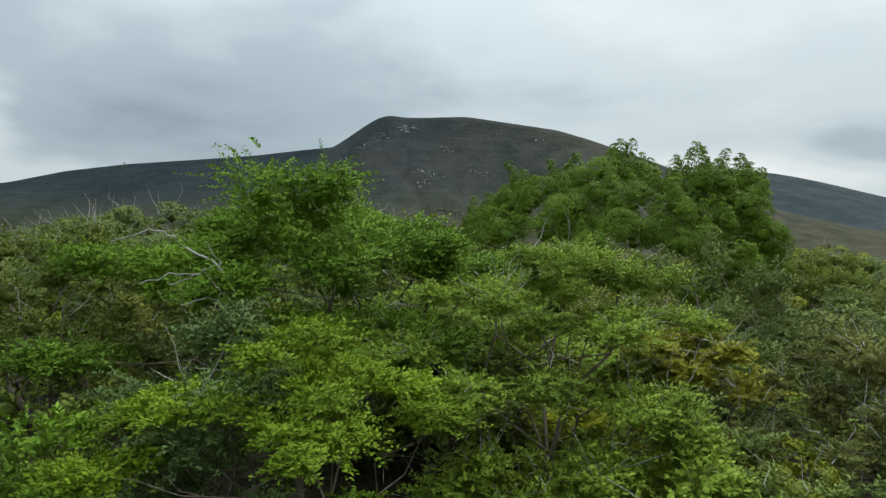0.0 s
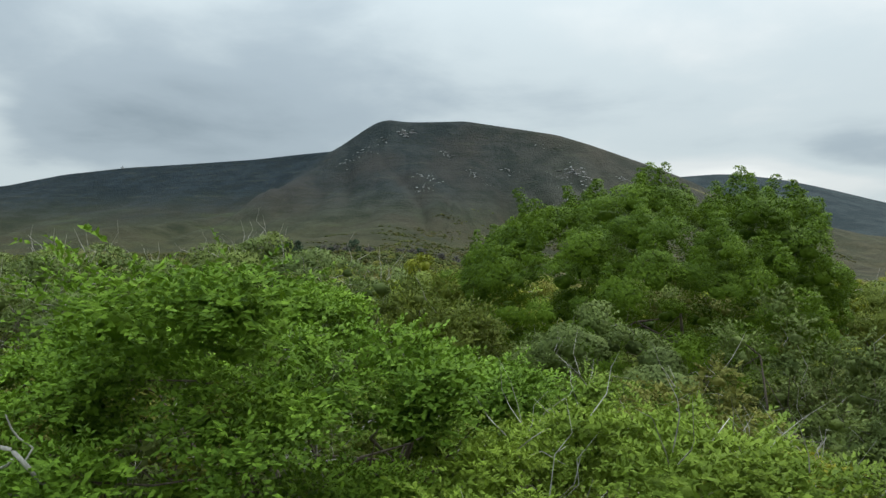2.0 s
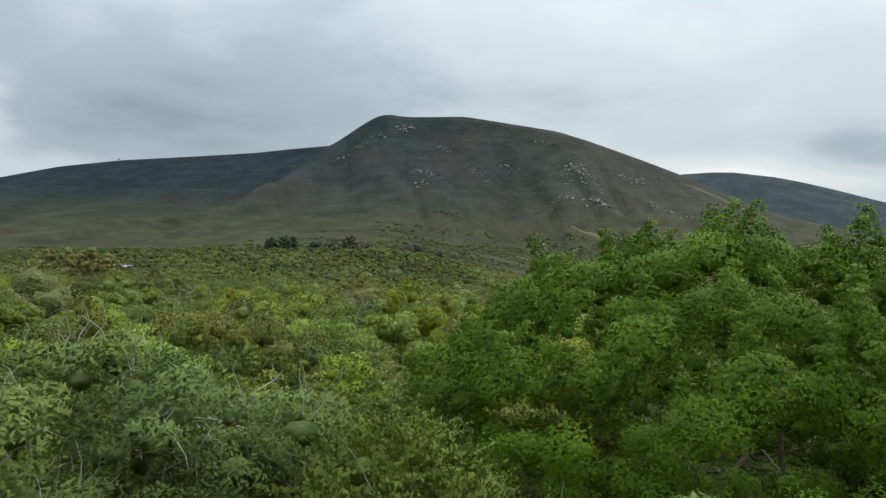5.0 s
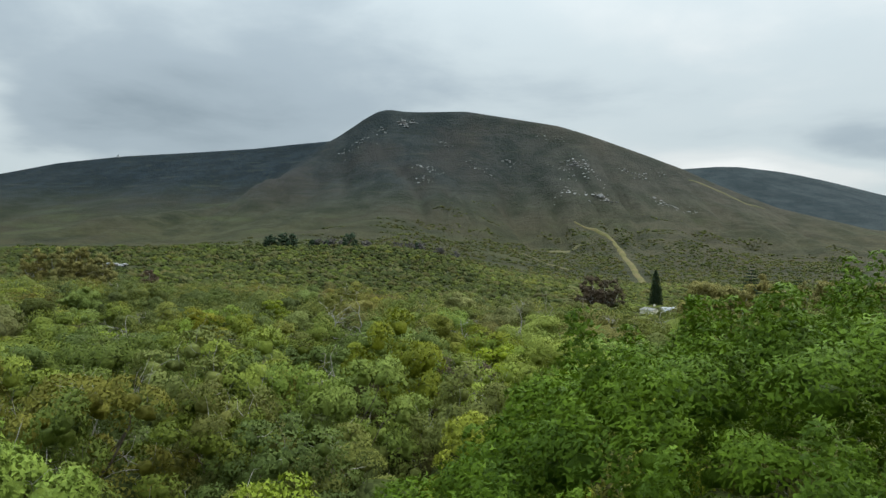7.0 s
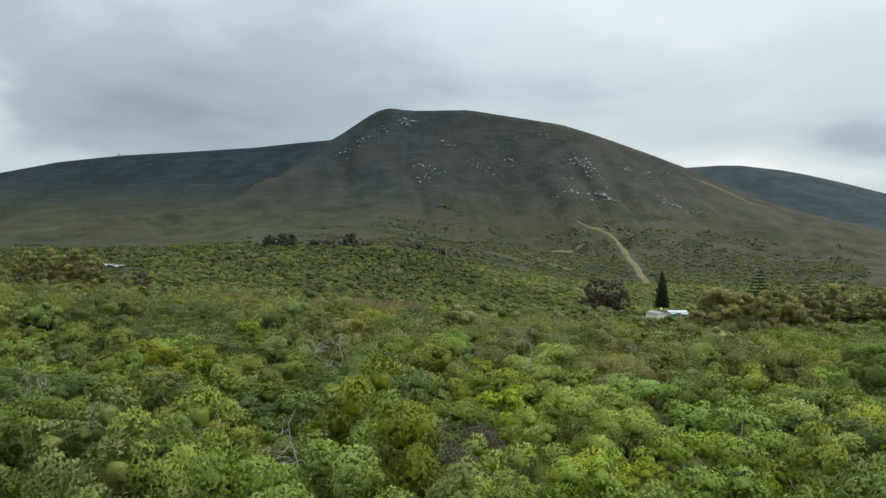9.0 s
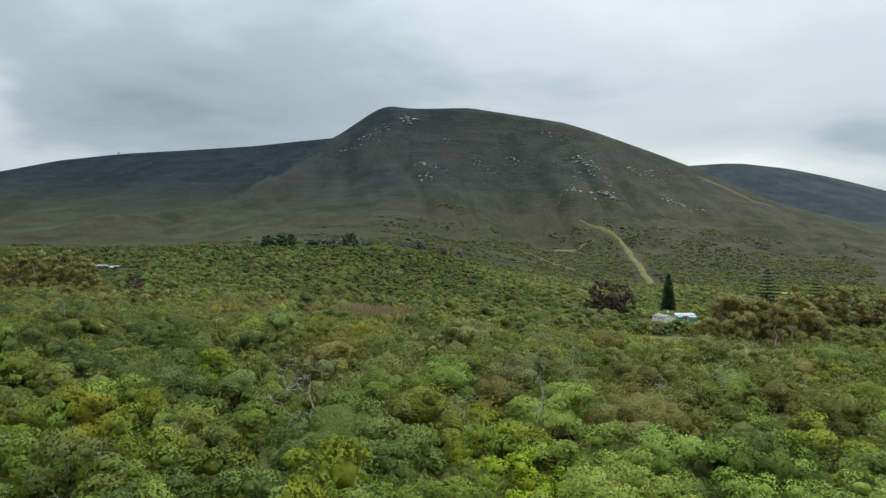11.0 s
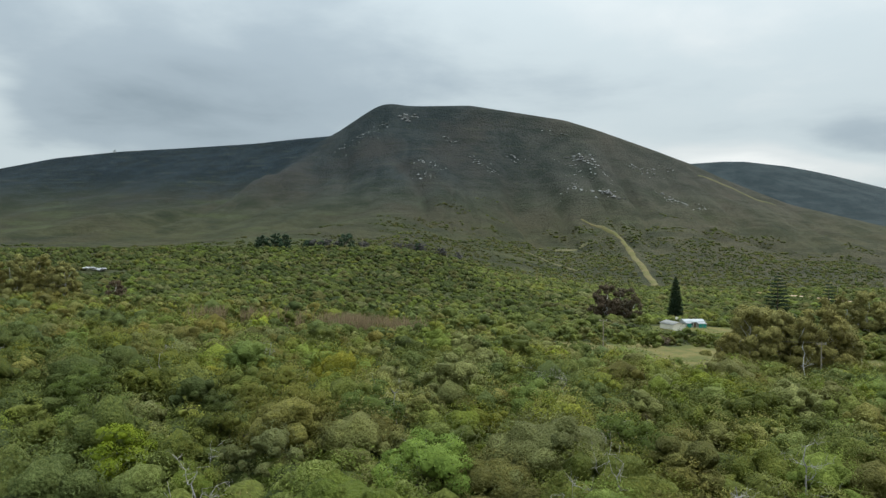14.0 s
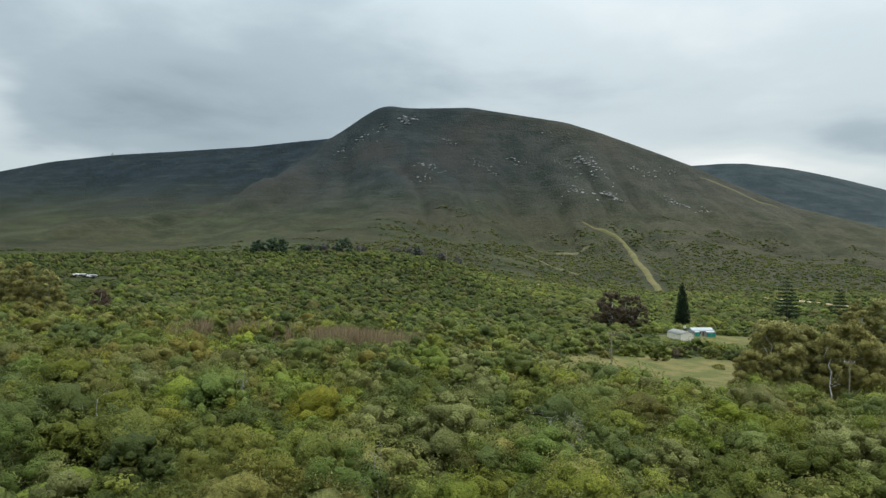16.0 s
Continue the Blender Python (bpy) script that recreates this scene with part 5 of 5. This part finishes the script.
g4 = put(gum(74, 12, 14.5, "gum", "olive and brown eucalyptus in a small grove", 6000, 0.18), -133, 268, 0.5)
for x, y, turn, s in [(-142, 271, 2.0, 1.0), (-125, 267, 3.6, 0.88), (-151, 269, 5.0, 0.95)]:
    again(g4, at(x, y, turn, s, 0.2))
again(g3, at(-105, 262, 4.1, 0.58, 0.2))

for x, y, w, h in [(-118, 490, 10, 9.5), (-110, 492, 11, 10.8), (-103, 489, 9, 9.6), (-62, 490, 11.5, 10.6), (-15, 512, 5.5, 6.5), (-89, 499, 8, 6), (-81, 501, 7, 5.4)]:
    r = tagged(make_plant("dark_tree", int(900 + x), w, h, BUSH["pine"], 0.6, 1600, 44, 1.0, 1.8, 0.2, 1, 0.25, stem_name="trunk", heart=0.9),
               "round dark evergreen tree at the hill's foot", "tree", "dark trees at the foot of the hill")
    put(r, x, y)


GREY_CROWN = leaf_material("grey_twig_crowns", (0.075, 0.070, 0.066), (0.175, 0.160, 0.150), 0.4, 0.1, 0.8, 0.3)
foot = np.random.default_rng(93)
for k in range(18):
    x = float(foot.uniform(-96, 14))
    y = 494 + 0.18 * (x + 96) + float(foot.normal(0, 4))
    w, h = float(foot.uniform(6, 10)), float(foot.uniform(5.0, 7.4))
    put(tagged(make_plant("bare_tree", 940 + k, w, h, GREY_CROWN, 0.5, 420, 20, 0.8, 1.4, 0.2, 1, 0.15, stem_name="trunk", heart=0.7, level=2),
               "grey leafless tree at the hill's foot", "tree", "grey trees at the foot of the hill"), x, y)


# ---------------------------------------------------------------- dead wood
def dead_tree(seed, H, label, r0=0.06, forks=5, twig=8, lean=0.2, at_xy=(0, 0), lift=0.0, mat=None):
    """A bare tree: stem and crooked bleached branches, each a part of its own."""
    rng = np.random.default_rng(seed)
    root = new("dead_tree")
    mat = mat or GREY_WOOD
    top = (rng.normal(0, lean * H), rng.normal(0, lean * H), H)
    stem = wander(rng, (0, 0, -0.2), top, 8, 0.035 * H)
    rad = list(np.linspace(r0, r0 * 0.25, 8))
    part("trunk", tubes_mesh("trunk", [(stem, rad)], 7), mat, root)
    for k in range(forks):
        i = int(rng.integers(3, 8)) if k else 3
        a = np.array(stem[min(i, 7)])
        d = unit(rng.normal(0, 1, (1, 3)) * np.array([1, 1, 0.35]) + np.array([[0, 0, 0.45]]))[0]
        e = a + d * H * rng.uniform(0.25, 0.5)
        main = wander(rng, a, e, 6, 0.04 * H)
        runs = [(main, list(np.linspace(rad[min(i, 7)] * 0.7, 0.006, 6)))]
        for t in range(twig):
            j = int(rng.integers(1, 6))
            f = np.array(main[j]) + unit(rng.normal(0, 1, (1, 3)) + d)[0] * H * rng.uniform(0.06, 0.18)
            runs.append((wander(rng, main[j], f, 4, 0.015 * H), [rad[min(i, 7)] * 0.3, 0.008, 0.006, 0.003]))
        part("branch", tubes_mesh("branch", runs, 4), mat, root)
    root.matrix_basis = at(*at_xy, rng.uniform(0, 6.28), 1.0, -lift)
    return tagged(root, label, "dead tree")


for seed, x, y, H, r, lift in [(301, -8.5, 36.2, 4.2, 0.06, 0.0), (302, 2.6, 63.3, 3.6, 0.09, 0.3), (303, 6.8, 63.7, 4.2, 0.09, 0.3), (304, -9.3, 70.4, 3.0, 0.10, 0.4),
                               (305, 9.5, 100.0, 4.6, 0.11, 0.4), (306, -0.6, 88.5, 4.2, 0.09, 0.2), (307, -5.0, 24.5, 4.4, 0.05, 0.0), (308, -11.5, 33.0, 3.8, 0.05, 0.0),
                               (309, -1.8, 12.6, 4.2, 0.045, 0.0), (310, 12.0, 47.0, 3.8, 0.06, 0.2), (311, -4.0, 45.0, 3.9, 0.05, 0.2), (312, -16.0, 52.0, 4.2, 0.06, 0.2)]:
    dead_tree(seed, H * 0.92, "bleached bare dead tree among green shrubs", r * 0.75, at_xy=(x, y), lift=lift)
dry = np.random.default_rng(88)
for k in range(9):
    y = float(dry.uniform(56, 122))
    x = float(dry.uniform(-0.55, 0.55)) * (y - 30)
    dead_tree(340 + k, float(dry.uniform(3.2, 4.4)), "bleached bare dead shrub among green shrubs", 0.045 + 0.0004 * y, 6, 8, 0.12, (x, y), 0.4)
white_gum = dead_tree(320, 7.5, "white bare forked eucalyptus trunk in the grove", 0.13, 2, 2, 0.04, (67.0, 161.5), 0.0, PALE_BARK)


# ---------------------------------------------------------------- reeds along the stream
def reeds():
    rng = np.random.default_rng(77)
    x = rng.uniform(-60, -2, 13000)
    y = 203 - 0.10 * x + rng.normal(0, 4.0, len(x)) + 3 * vnoise(x / 12, x * 0, 4)
    on = vnoise(x / 8, y / 5, 14) + 0.5 * vnoise(x / 2.2, y / 2.2, 15) + 0.35 * ((x > -24) & (x < -6)) > 0.24
    x, y = x[on], y[on]
    z = land(x, y)
    h, w = rng.uniform(2.4, 5.4, len(x)), rng.uniform(0.05, 0.13, len(x))
    t = rng.uniform(0, 6.28, len(x))
    d = np.stack([np.cos(t), np.sin(t), 0 * t], 1) * w[:, None]
    b = np.stack([x, y, z - 0.1], 1)
    tip = b + np.stack([rng.normal(0.3, 0.7, len(x)), rng.normal(0, 0.7, len(x)), h], 1)
    v = np.stack([b - d, b + d, tip + d * 0.25, tip - d * 0.25], 1).reshape(-1, 3)
    thing("reeds", array_mesh("reeds", v, np.arange(len(v)).reshape(-1, 4)), REED, "tall dry pinkish-brown reeds along a stream bed", "reeds", kind="stuff")


reeds()


# ---------------------------------------------------------------- rocks on the hill
def rock_mesh(seed):
    rng = np.random.default_rng(seed)
    bm = bmesh.new()
    bmesh.ops.create_icosphere(bm, subdivisions=1, radius=1.0)
    for v in bm.verts:
        v.co *= rng.uniform(0.7, 1.2)
        v.co.z *= 0.6
    me = bpy.data.meshes.new("rock")
    bm.to_mesh(me)
    bm.free()
    me.materials.append(ROCK)
    return me


ROCKS = [rock_mesh(k) for k in range(6)]
# across, ahead, width of the outcrop, number of rocks
OUTCROPS = [(-55, 1160, 24, 14), (-93, 1143, 28, 7), (-128, 1123, 45, 12), (-154, 1120, 23, 5), (14, 1108, 25, 7), (55, 1066, 26, 9), (76, 1054, 22, 6),
            (118, 1096, 26, 6), (195, 1155, 34, 7), (218, 1086, 52, 22), (226, 1047, 50, 14), (190, 993, 40, 12), (235, 987, 27, 18), (321, 1109, 39, 12),
            (371, 1139, 18, 4), (346, 1017, 24, 13), (377, 1012, 24, 7), (328, 1036, 21, 5), (-13, 1027, 33, 8), (-19, 994, 29, 7), (-176, 386, 9, 12)]
for k, (x, y, w, n) in enumerate(OUTCROPS):
    rng = np.random.default_rng(500 + k)
    root = new("rock_outcrop")
    z0 = height(x, y)
    root.matrix_basis = Matrix.Translation((x, y, z0))
    for i in range(n if y < 500 else int(2.6 * n)):
        s = 0.6 + 1.5 * rng.uniform() ** 2.5 * (1.9 if n > 15 or k == 0 else 1.0)
        dx, dy = np.clip(rng.normal(0, 0.36), -0.8, 0.8) * w, rng.normal(0, 0.22) * w
        if y < 500:
            s, dy = rng.uniform(1.1, 2.0), rng.normal(0, 0.8)
        rx, ry = x + dx, y + dy - 0.15 * dx
        ob = new("rock", ROCKS[int(rng.integers(6))])
        ob.parent = root
        lift = 1.6 if y < 500 else 0.1
        ob.matrix_basis = Matrix.Translation((rx - x, ry - y, height(rx, ry) - z0 + lift * s * 0.5)) @ Matrix.Rotation(rng.uniform(0, 6.28), 4, "Z") @ Matrix.Diagonal((s * rng.uniform(1, 2.2), s, s * rng.uniform(0.5, 0.9), 1))
    tagged(root, "pale sandstone boulders breaking through the hill scrub" if y > 500 else "pale whitish boulder pile in green scrub", "rocks")


# ---------------------------------------------------------------- the farmhouse
def box(bm, x0, x1, y0, y1, z0, z1):
    v = [bm.verts.new(p) for p in ((x0, y0, z0), (x1, y0, z0), (x1, y1, z0), (x0, y1, z0), (x0, y0, z1), (x1, y0, z1), (x1, y1, z1), (x0, y1, z1))]
    for f in ((0, 3, 2, 1), (4, 5, 6, 7), (0, 1, 5, 4), (1, 2, 6, 5), (2, 3, 7, 6), (3, 0, 4, 7)):
        bm.faces.new([v[i] for i in f])


def mesh_of(name, fill):
    bm = bmesh.new()
    fill(bm)
    me = bpy.data.meshes.new(name)
    bm.to_mesh(me)
    bm.free()
    return me


def roof_sheet(name, x0, x1, ya, za, yb, zb, thick=0.08, wave=0.25):
    """A corrugated sheet from the eave (ya, za) to the ridge (yb, zb)."""
    n = int((x1 - x0) / wave) * 2
    v, q = [], []
    for k in range(n + 1):
        x = x0 + (x1 - x0) * k / n
        b = 0.03 * (k % 2)
        for y, z in ((ya, za), (yb, zb)):
            v += [(x, y, z + b), (x, y, z + b - thick)]
        if k:
            o, p = 4 * (k - 1), 4 * k
            q += [(o, p, p + 2, o + 2), (o + 1, o + 3, p + 3, p + 1), (o, o + 1, p + 1, p), (o + 2, p + 2, p + 3, o + 3)]
    q += [(0, 2, 3, 1), (4 * n, 4 * n + 1, 4 * n + 3, 4 * n + 2)]
    return array_mesh(name, v, q)


def opening(root, x, z, w, h, y, mat, name):
    """A framed window or door set in the wall's face at y."""
    fr = part(name, mesh_of(name, lambda bm: [box(bm, x - w / 2 - 0.08, x + w / 2 + 0.08, y - 0.06, y + 0.02, z + h, z + h + 0.08),
                                              box(bm, x - w / 2 - 0.08, x + w / 2 + 0.08, y - 0.08, y + 0.02, z - 0.08, z),
                                              box(bm, x - w / 2 - 0.08, x - w / 2, y - 0.06, y + 0.02, z, z + h),
                                              box(bm, x + w / 2, x + w / 2 + 0.08, y - 0.06, y + 0.02, z, z + h)]), WHITE_WALL, root)
    part("pane" if name == "window" else "door_leaf", mesh_of("pane", lambda bm: box(bm, x - w / 2, x + w / 2, y - 0.03, y + 0.01, z, z + h)), mat, fr)


def farmhouse():
    root = new("farmhouse")
    L, D, E, R = 9.4, 6.4, 2.7, 3.7
    part("wall", mesh_of("wall", lambda bm: [box(bm, 0, L, 0, 0.25, -0.6, E), box(bm, 0, L, D - 0.25, D, -0.6, E), box(bm, 0, 0.25, 0.25, D - 0.25, -0.6, E),
                                             box(bm, L - 0.25, L, 0.25, D - 0.25, -0.6, E)]), GREY_WALL, root)

    def gables(bm):
        for x in (0.0, L - 0.25):
            a = [bm.verts.new((x, 0, E)), bm.verts.new((x, D, E)), bm.verts.new((x, D / 2, R - 0.1))]
            b = [bm.verts.new((x + 0.25, 0, E)), bm.verts.new((x + 0.25, D, E)), bm.verts.new((x + 0.25, D / 2, R - 0.1))]
            bm.faces.new(a[::-1]), bm.faces.new(b)
            for i in range(3):
                bm.faces.new((a[i], a[(i + 1) % 3], b[(i + 1) % 3], b[i]))
    part("gable", mesh_of("gable", gables), GREY_WALL, root)
    part("roof", roof_sheet("roof", -0.35, L + 0.35, -0.55, E - 0.08, D / 2, R), ROOF, root, "pale corrugated metal roof")
    part("roof", roof_sheet("roof", -0.35, L + 0.35, D + 0.55, E - 0.08, D / 2, R), ROOF, root, "pale corrugated metal roof")
    opening(root, 3.2, 0.9, 1.2, 1.2, 0.0, GLASS, "window")
    opening(root, 4.7, 0.0, 0.9, 2.05, 0.0, DARK_DOOR, "door")
    porch = part("porch", roof_sheet("porch", 5.4, L + 0.1, -2.6, 2.15, -0.56, 2.5), ROOF, root, "pale lean-to porch roof")
    for x in (5.5, 7.4, L):
        part("post", mesh_of("post", lambda bm: box(bm, x - 0.06, x + 0.06, -2.55, -2.43, -0.6, 2.1)), POLE_WOOD, porch)
    part("shade_screen", mesh_of("shade_screen", lambda bm: box(bm, 5.55, L - 0.05, -2.50, -2.46, 0.1, 1.75)), TEAL, porch, "teal shade-cloth screen")
    side = part("porch", roof_sheet("porch", 0.1, 2.4, -2.0, 2.2, -0.56, 2.5), ROOF, root, "small lean-to porch roof")
    part("shade_screen", mesh_of("shade_screen", lambda bm: box(bm, 0.2, 2.3, -1.92, -1.88, 0.0, 2.1)), TEAL, side, "teal shade-cloth screen")
    root.matrix_basis = Matrix.Translation((94.4, 296, height(98, 298) + 0.1)) @ Matrix.Rotation(0.05, 4, "Z") @ Matrix.Scale(0.8, 4)
    tagged(root, "low grey farmhouse with pale metal roof and teal porch screens", "house")


def shed():
    root = new("shed")
    W, D, E, R = 5.6, 8.0, 2.4, 3.3

    def walls(bm):
        box(bm, 0, 0.2, 0.2, D - 0.2, -0.6, E), box(bm, W - 0.2, W, 0.2, D - 0.2, -0.6, E)
        for y in (0.0, D - 0.2):
            a = [bm.verts.new((x, y, z)) for x, z in ((0, -0.6), (W, -0.6), (W, E), (W / 2, R), (0, E))]
            b = [bm.verts.new((x, y + 0.2, z)) for x, z in ((0, -0.6), (W, -0.6), (W, E), (W / 2, R), (0, E))]
            bm.faces.new(a), bm.faces.new(b[::-1])
            for i in range(5):
                bm.faces.new((a[(i + 1) % 5], a[i], b[i], b[(i + 1) % 5]))
    part("wall", mesh_of("wall", walls), WHITE_WALL, root)
    for s in (0, 1):
        me = roof_sheet("roof", -0.3, D + 0.3, (W / 2 + 0.3), 0.0, 0.0, R - E + 0.1)
        ob = part("roof", me, DULL_ROOF, root, "weathered grey sheet roof")
        ob.matrix_basis = Matrix.Translation((W / 2, 0 if s == 0 else D, E)) @ Matrix.Rotation(radians(90 if s == 0 else -90), 4, "Z")
    rot_y = W + 0.01
    fr = part("door", mesh_of("door", lambda bm: box(bm, rot_y - 0.02, rot_y + 0.05, 2.6, 3.6, 0, 2.0)), DARK_DOOR, root, "reddish-brown side door")
    part("window", mesh_of("window", lambda bm: box(bm, rot_y - 0.02, rot_y + 0.04, 5.0, 6.0, 0.9, 1.8)), GLASS, root)
    root.matrix_basis = Matrix.Translation((83.8, 279, height(86, 285) + 0.3)) @ Matrix.Rotation(radians(16), 4, "Z") @ Matrix.Scale(0.95, 4)
    tagged(root, "cream gabled shed with weathered grey roof", "shed")
    dish = new("satellite_dish")
    v, q = [], []
    for i in range(5):
        for k in range(16):
            a, r = 2 * math.pi * k / 16, 0.5 * i / 4 + 0.01
            v.append((r * math.cos(a), 0.35 * r * r - 0.1, r * math.sin(a)))
        if i:
            q += [((i - 1) * 16 + k, (i - 1) * 16 + (k + 1) % 16, i * 16 + (k + 1) % 16, i * 16 + k) for k in range(16)]
    part("bowl", array_mesh("bowl", v, q, smooth=True), WHITE_WALL, dish)
    part("bracket", tubes_mesh("bracket", [([(0, 0.0, -0.95), (0, 0.0, 0)], [0.04, 0.04])], 6), WIRE, dish)
    dish.matrix_basis = Matrix.Translation((87.0, 284.0, height(86, 285) + 0.3 + 3.2 + 0.9))
    tagged(dish, "white satellite dish on the shed roof", "satellite dish")


farmhouse()
shed()


# ---------------------------------------------------------------- poles and posts
def utility_pole(x, y, H, r=0.13, arm=True):
    root = new("utility_pole")
    part("pole", tubes_mesh("pole", [([(0, 0, -0.5), (0, 0, H * 0.5), (0, 0, H)], [r, r * 0.9, r * 0.75])], 8), POLE_WOOD, root)
    if arm:
        part("crossarm", mesh_of("crossarm", lambda bm: box(bm, -0.9, 0.9, -0.06, 0.06, H - 0.5, H - 0.36)), POLE_WOOD, root)
        for k in (-0.8, 0.8):
            part("insulator", tubes_mesh("insulator", [([(k, 0, H - 0.36), (k, 0, H - 0.25), (k, 0, H - 0.15)], [0.05, 0.07, 0.03])], 6), WHITE_WALL, root)
    root.matrix_basis = Matrix.Translation((x, y, height(x, y)))
    return tagged(root, "weathered wooden utility pole", "utility pole")


utility_pole(69.8, 161.0, 7.6, 0.10)
for x, y in [(-120, 488), (-51, 486), (5, 505), (212, 470), (246, 455)]:
    utility_pole(x, y, 7.5, 0.14, False)
for dx in (-0.8, 0.8):
    a, b = Vector((69.8 + dx, 161, height(69.8, 161) + 7.45)), Vector((40 + dx, 199, height(40, 199) + 8.2))
    pts = [a.lerp(b, k / 12) - Vector((0, 0, 1.2 * 4 * (k / 12) * (1 - k / 12))) for k in range(13)]
    thing("power_line", tubes_mesh("power_line", [(pts, [0.02] * 13)], 4), WIRE, "thin dark sagging power line", "power line", "power lines")
utility_pole(40, 199, 8.4)

post = thing("fence_post", tubes_mesh("fence_post", [([(0, 0, -0.3), (0.02, 0, 0.9), (0.03, 0.01, 1.6)], [0.026, 0.025, 0.022])], 8), GREY_WOOD,
             "thin bleached wooden post among shrubs", "post")
put(make_plant("shrub", 330, 2.6, 2.0, LEAF["green"], 0.075, 8000, 30, 0.25, 0.45, 0.1, 2, 0.03, aspect=0.5, blades=False, twigs=20), 4.1, 6.9)["label"] = "low leafy green shrub beside a thin post"
post.matrix_basis = Matrix.Translation((7.0, 14.5, height(7.0, 14.5)))
mast = new("ridge_mast")
part("mast", tubes_mesh("mast", [([(0, 0, -1), (0, 0, 4)], [1.0, 0.8])], 6), WIRE, mast)
part("hut", mesh_of("hut", lambda bm: box(bm, -2.4, 2.4, -2, 2, -1, 2.2)), GREY_WALL, mast)
mast.matrix_basis = Matrix.Translation((-582, 1240, height(-582, 1240)))
tagged(mast, "small dark hut and mast on the far ridge", "mast")


# bushes in the meadow and the yard
for i, (x, y, w, h, sp) in enumerate([(58, 224, 6, 3.2, "deep"), (51, 231, 4, 2.4, "green"), (66, 236, 4.5, 3.4, "russet"), (74, 204, 5, 2.6, "green"), (60, 240, 7, 3.4, "green"),
                                      (78, 268, 6, 2.6, "olive"), (70, 214, 3.4, 1.8, "olive"), (52, 186, 2.6, 1.4, "green"), (40, 192, 3.0, 1.8, "deep"), (112, 281, 6, 4.0, "bright"), (120, 290, 7, 4.6, "yellow"), (80, 262, 5, 2.4, "green"),
                                      (104, 268, 6, 2.4, "green"), (128, 285, 6, 3.6, "green"), (76, 290, 7, 4.2, "deep"), (44, 222, 5, 2.4, "olive"), (90, 232, 6, 2.6, "green")]):
    ob = make_plant("bush", 700 + i, w, h, BUSH[sp], 0.45, 420, 18, 0.7, 1.2, 0.1, 1, 0.06, heart=0.8)
    put(ob, x, y)
    tagged(ob, {"deep": "dark green rounded bush in dry grass", "green": "green rounded bush in dry grass", "russet": "small reddish-brown bush in dry grass",
                "olive": "olive bush in dry grass", "bright": "light green bushy tree beside the house", "yellow": "yellow-green bushy tree beside the house"}[sp], "bush")
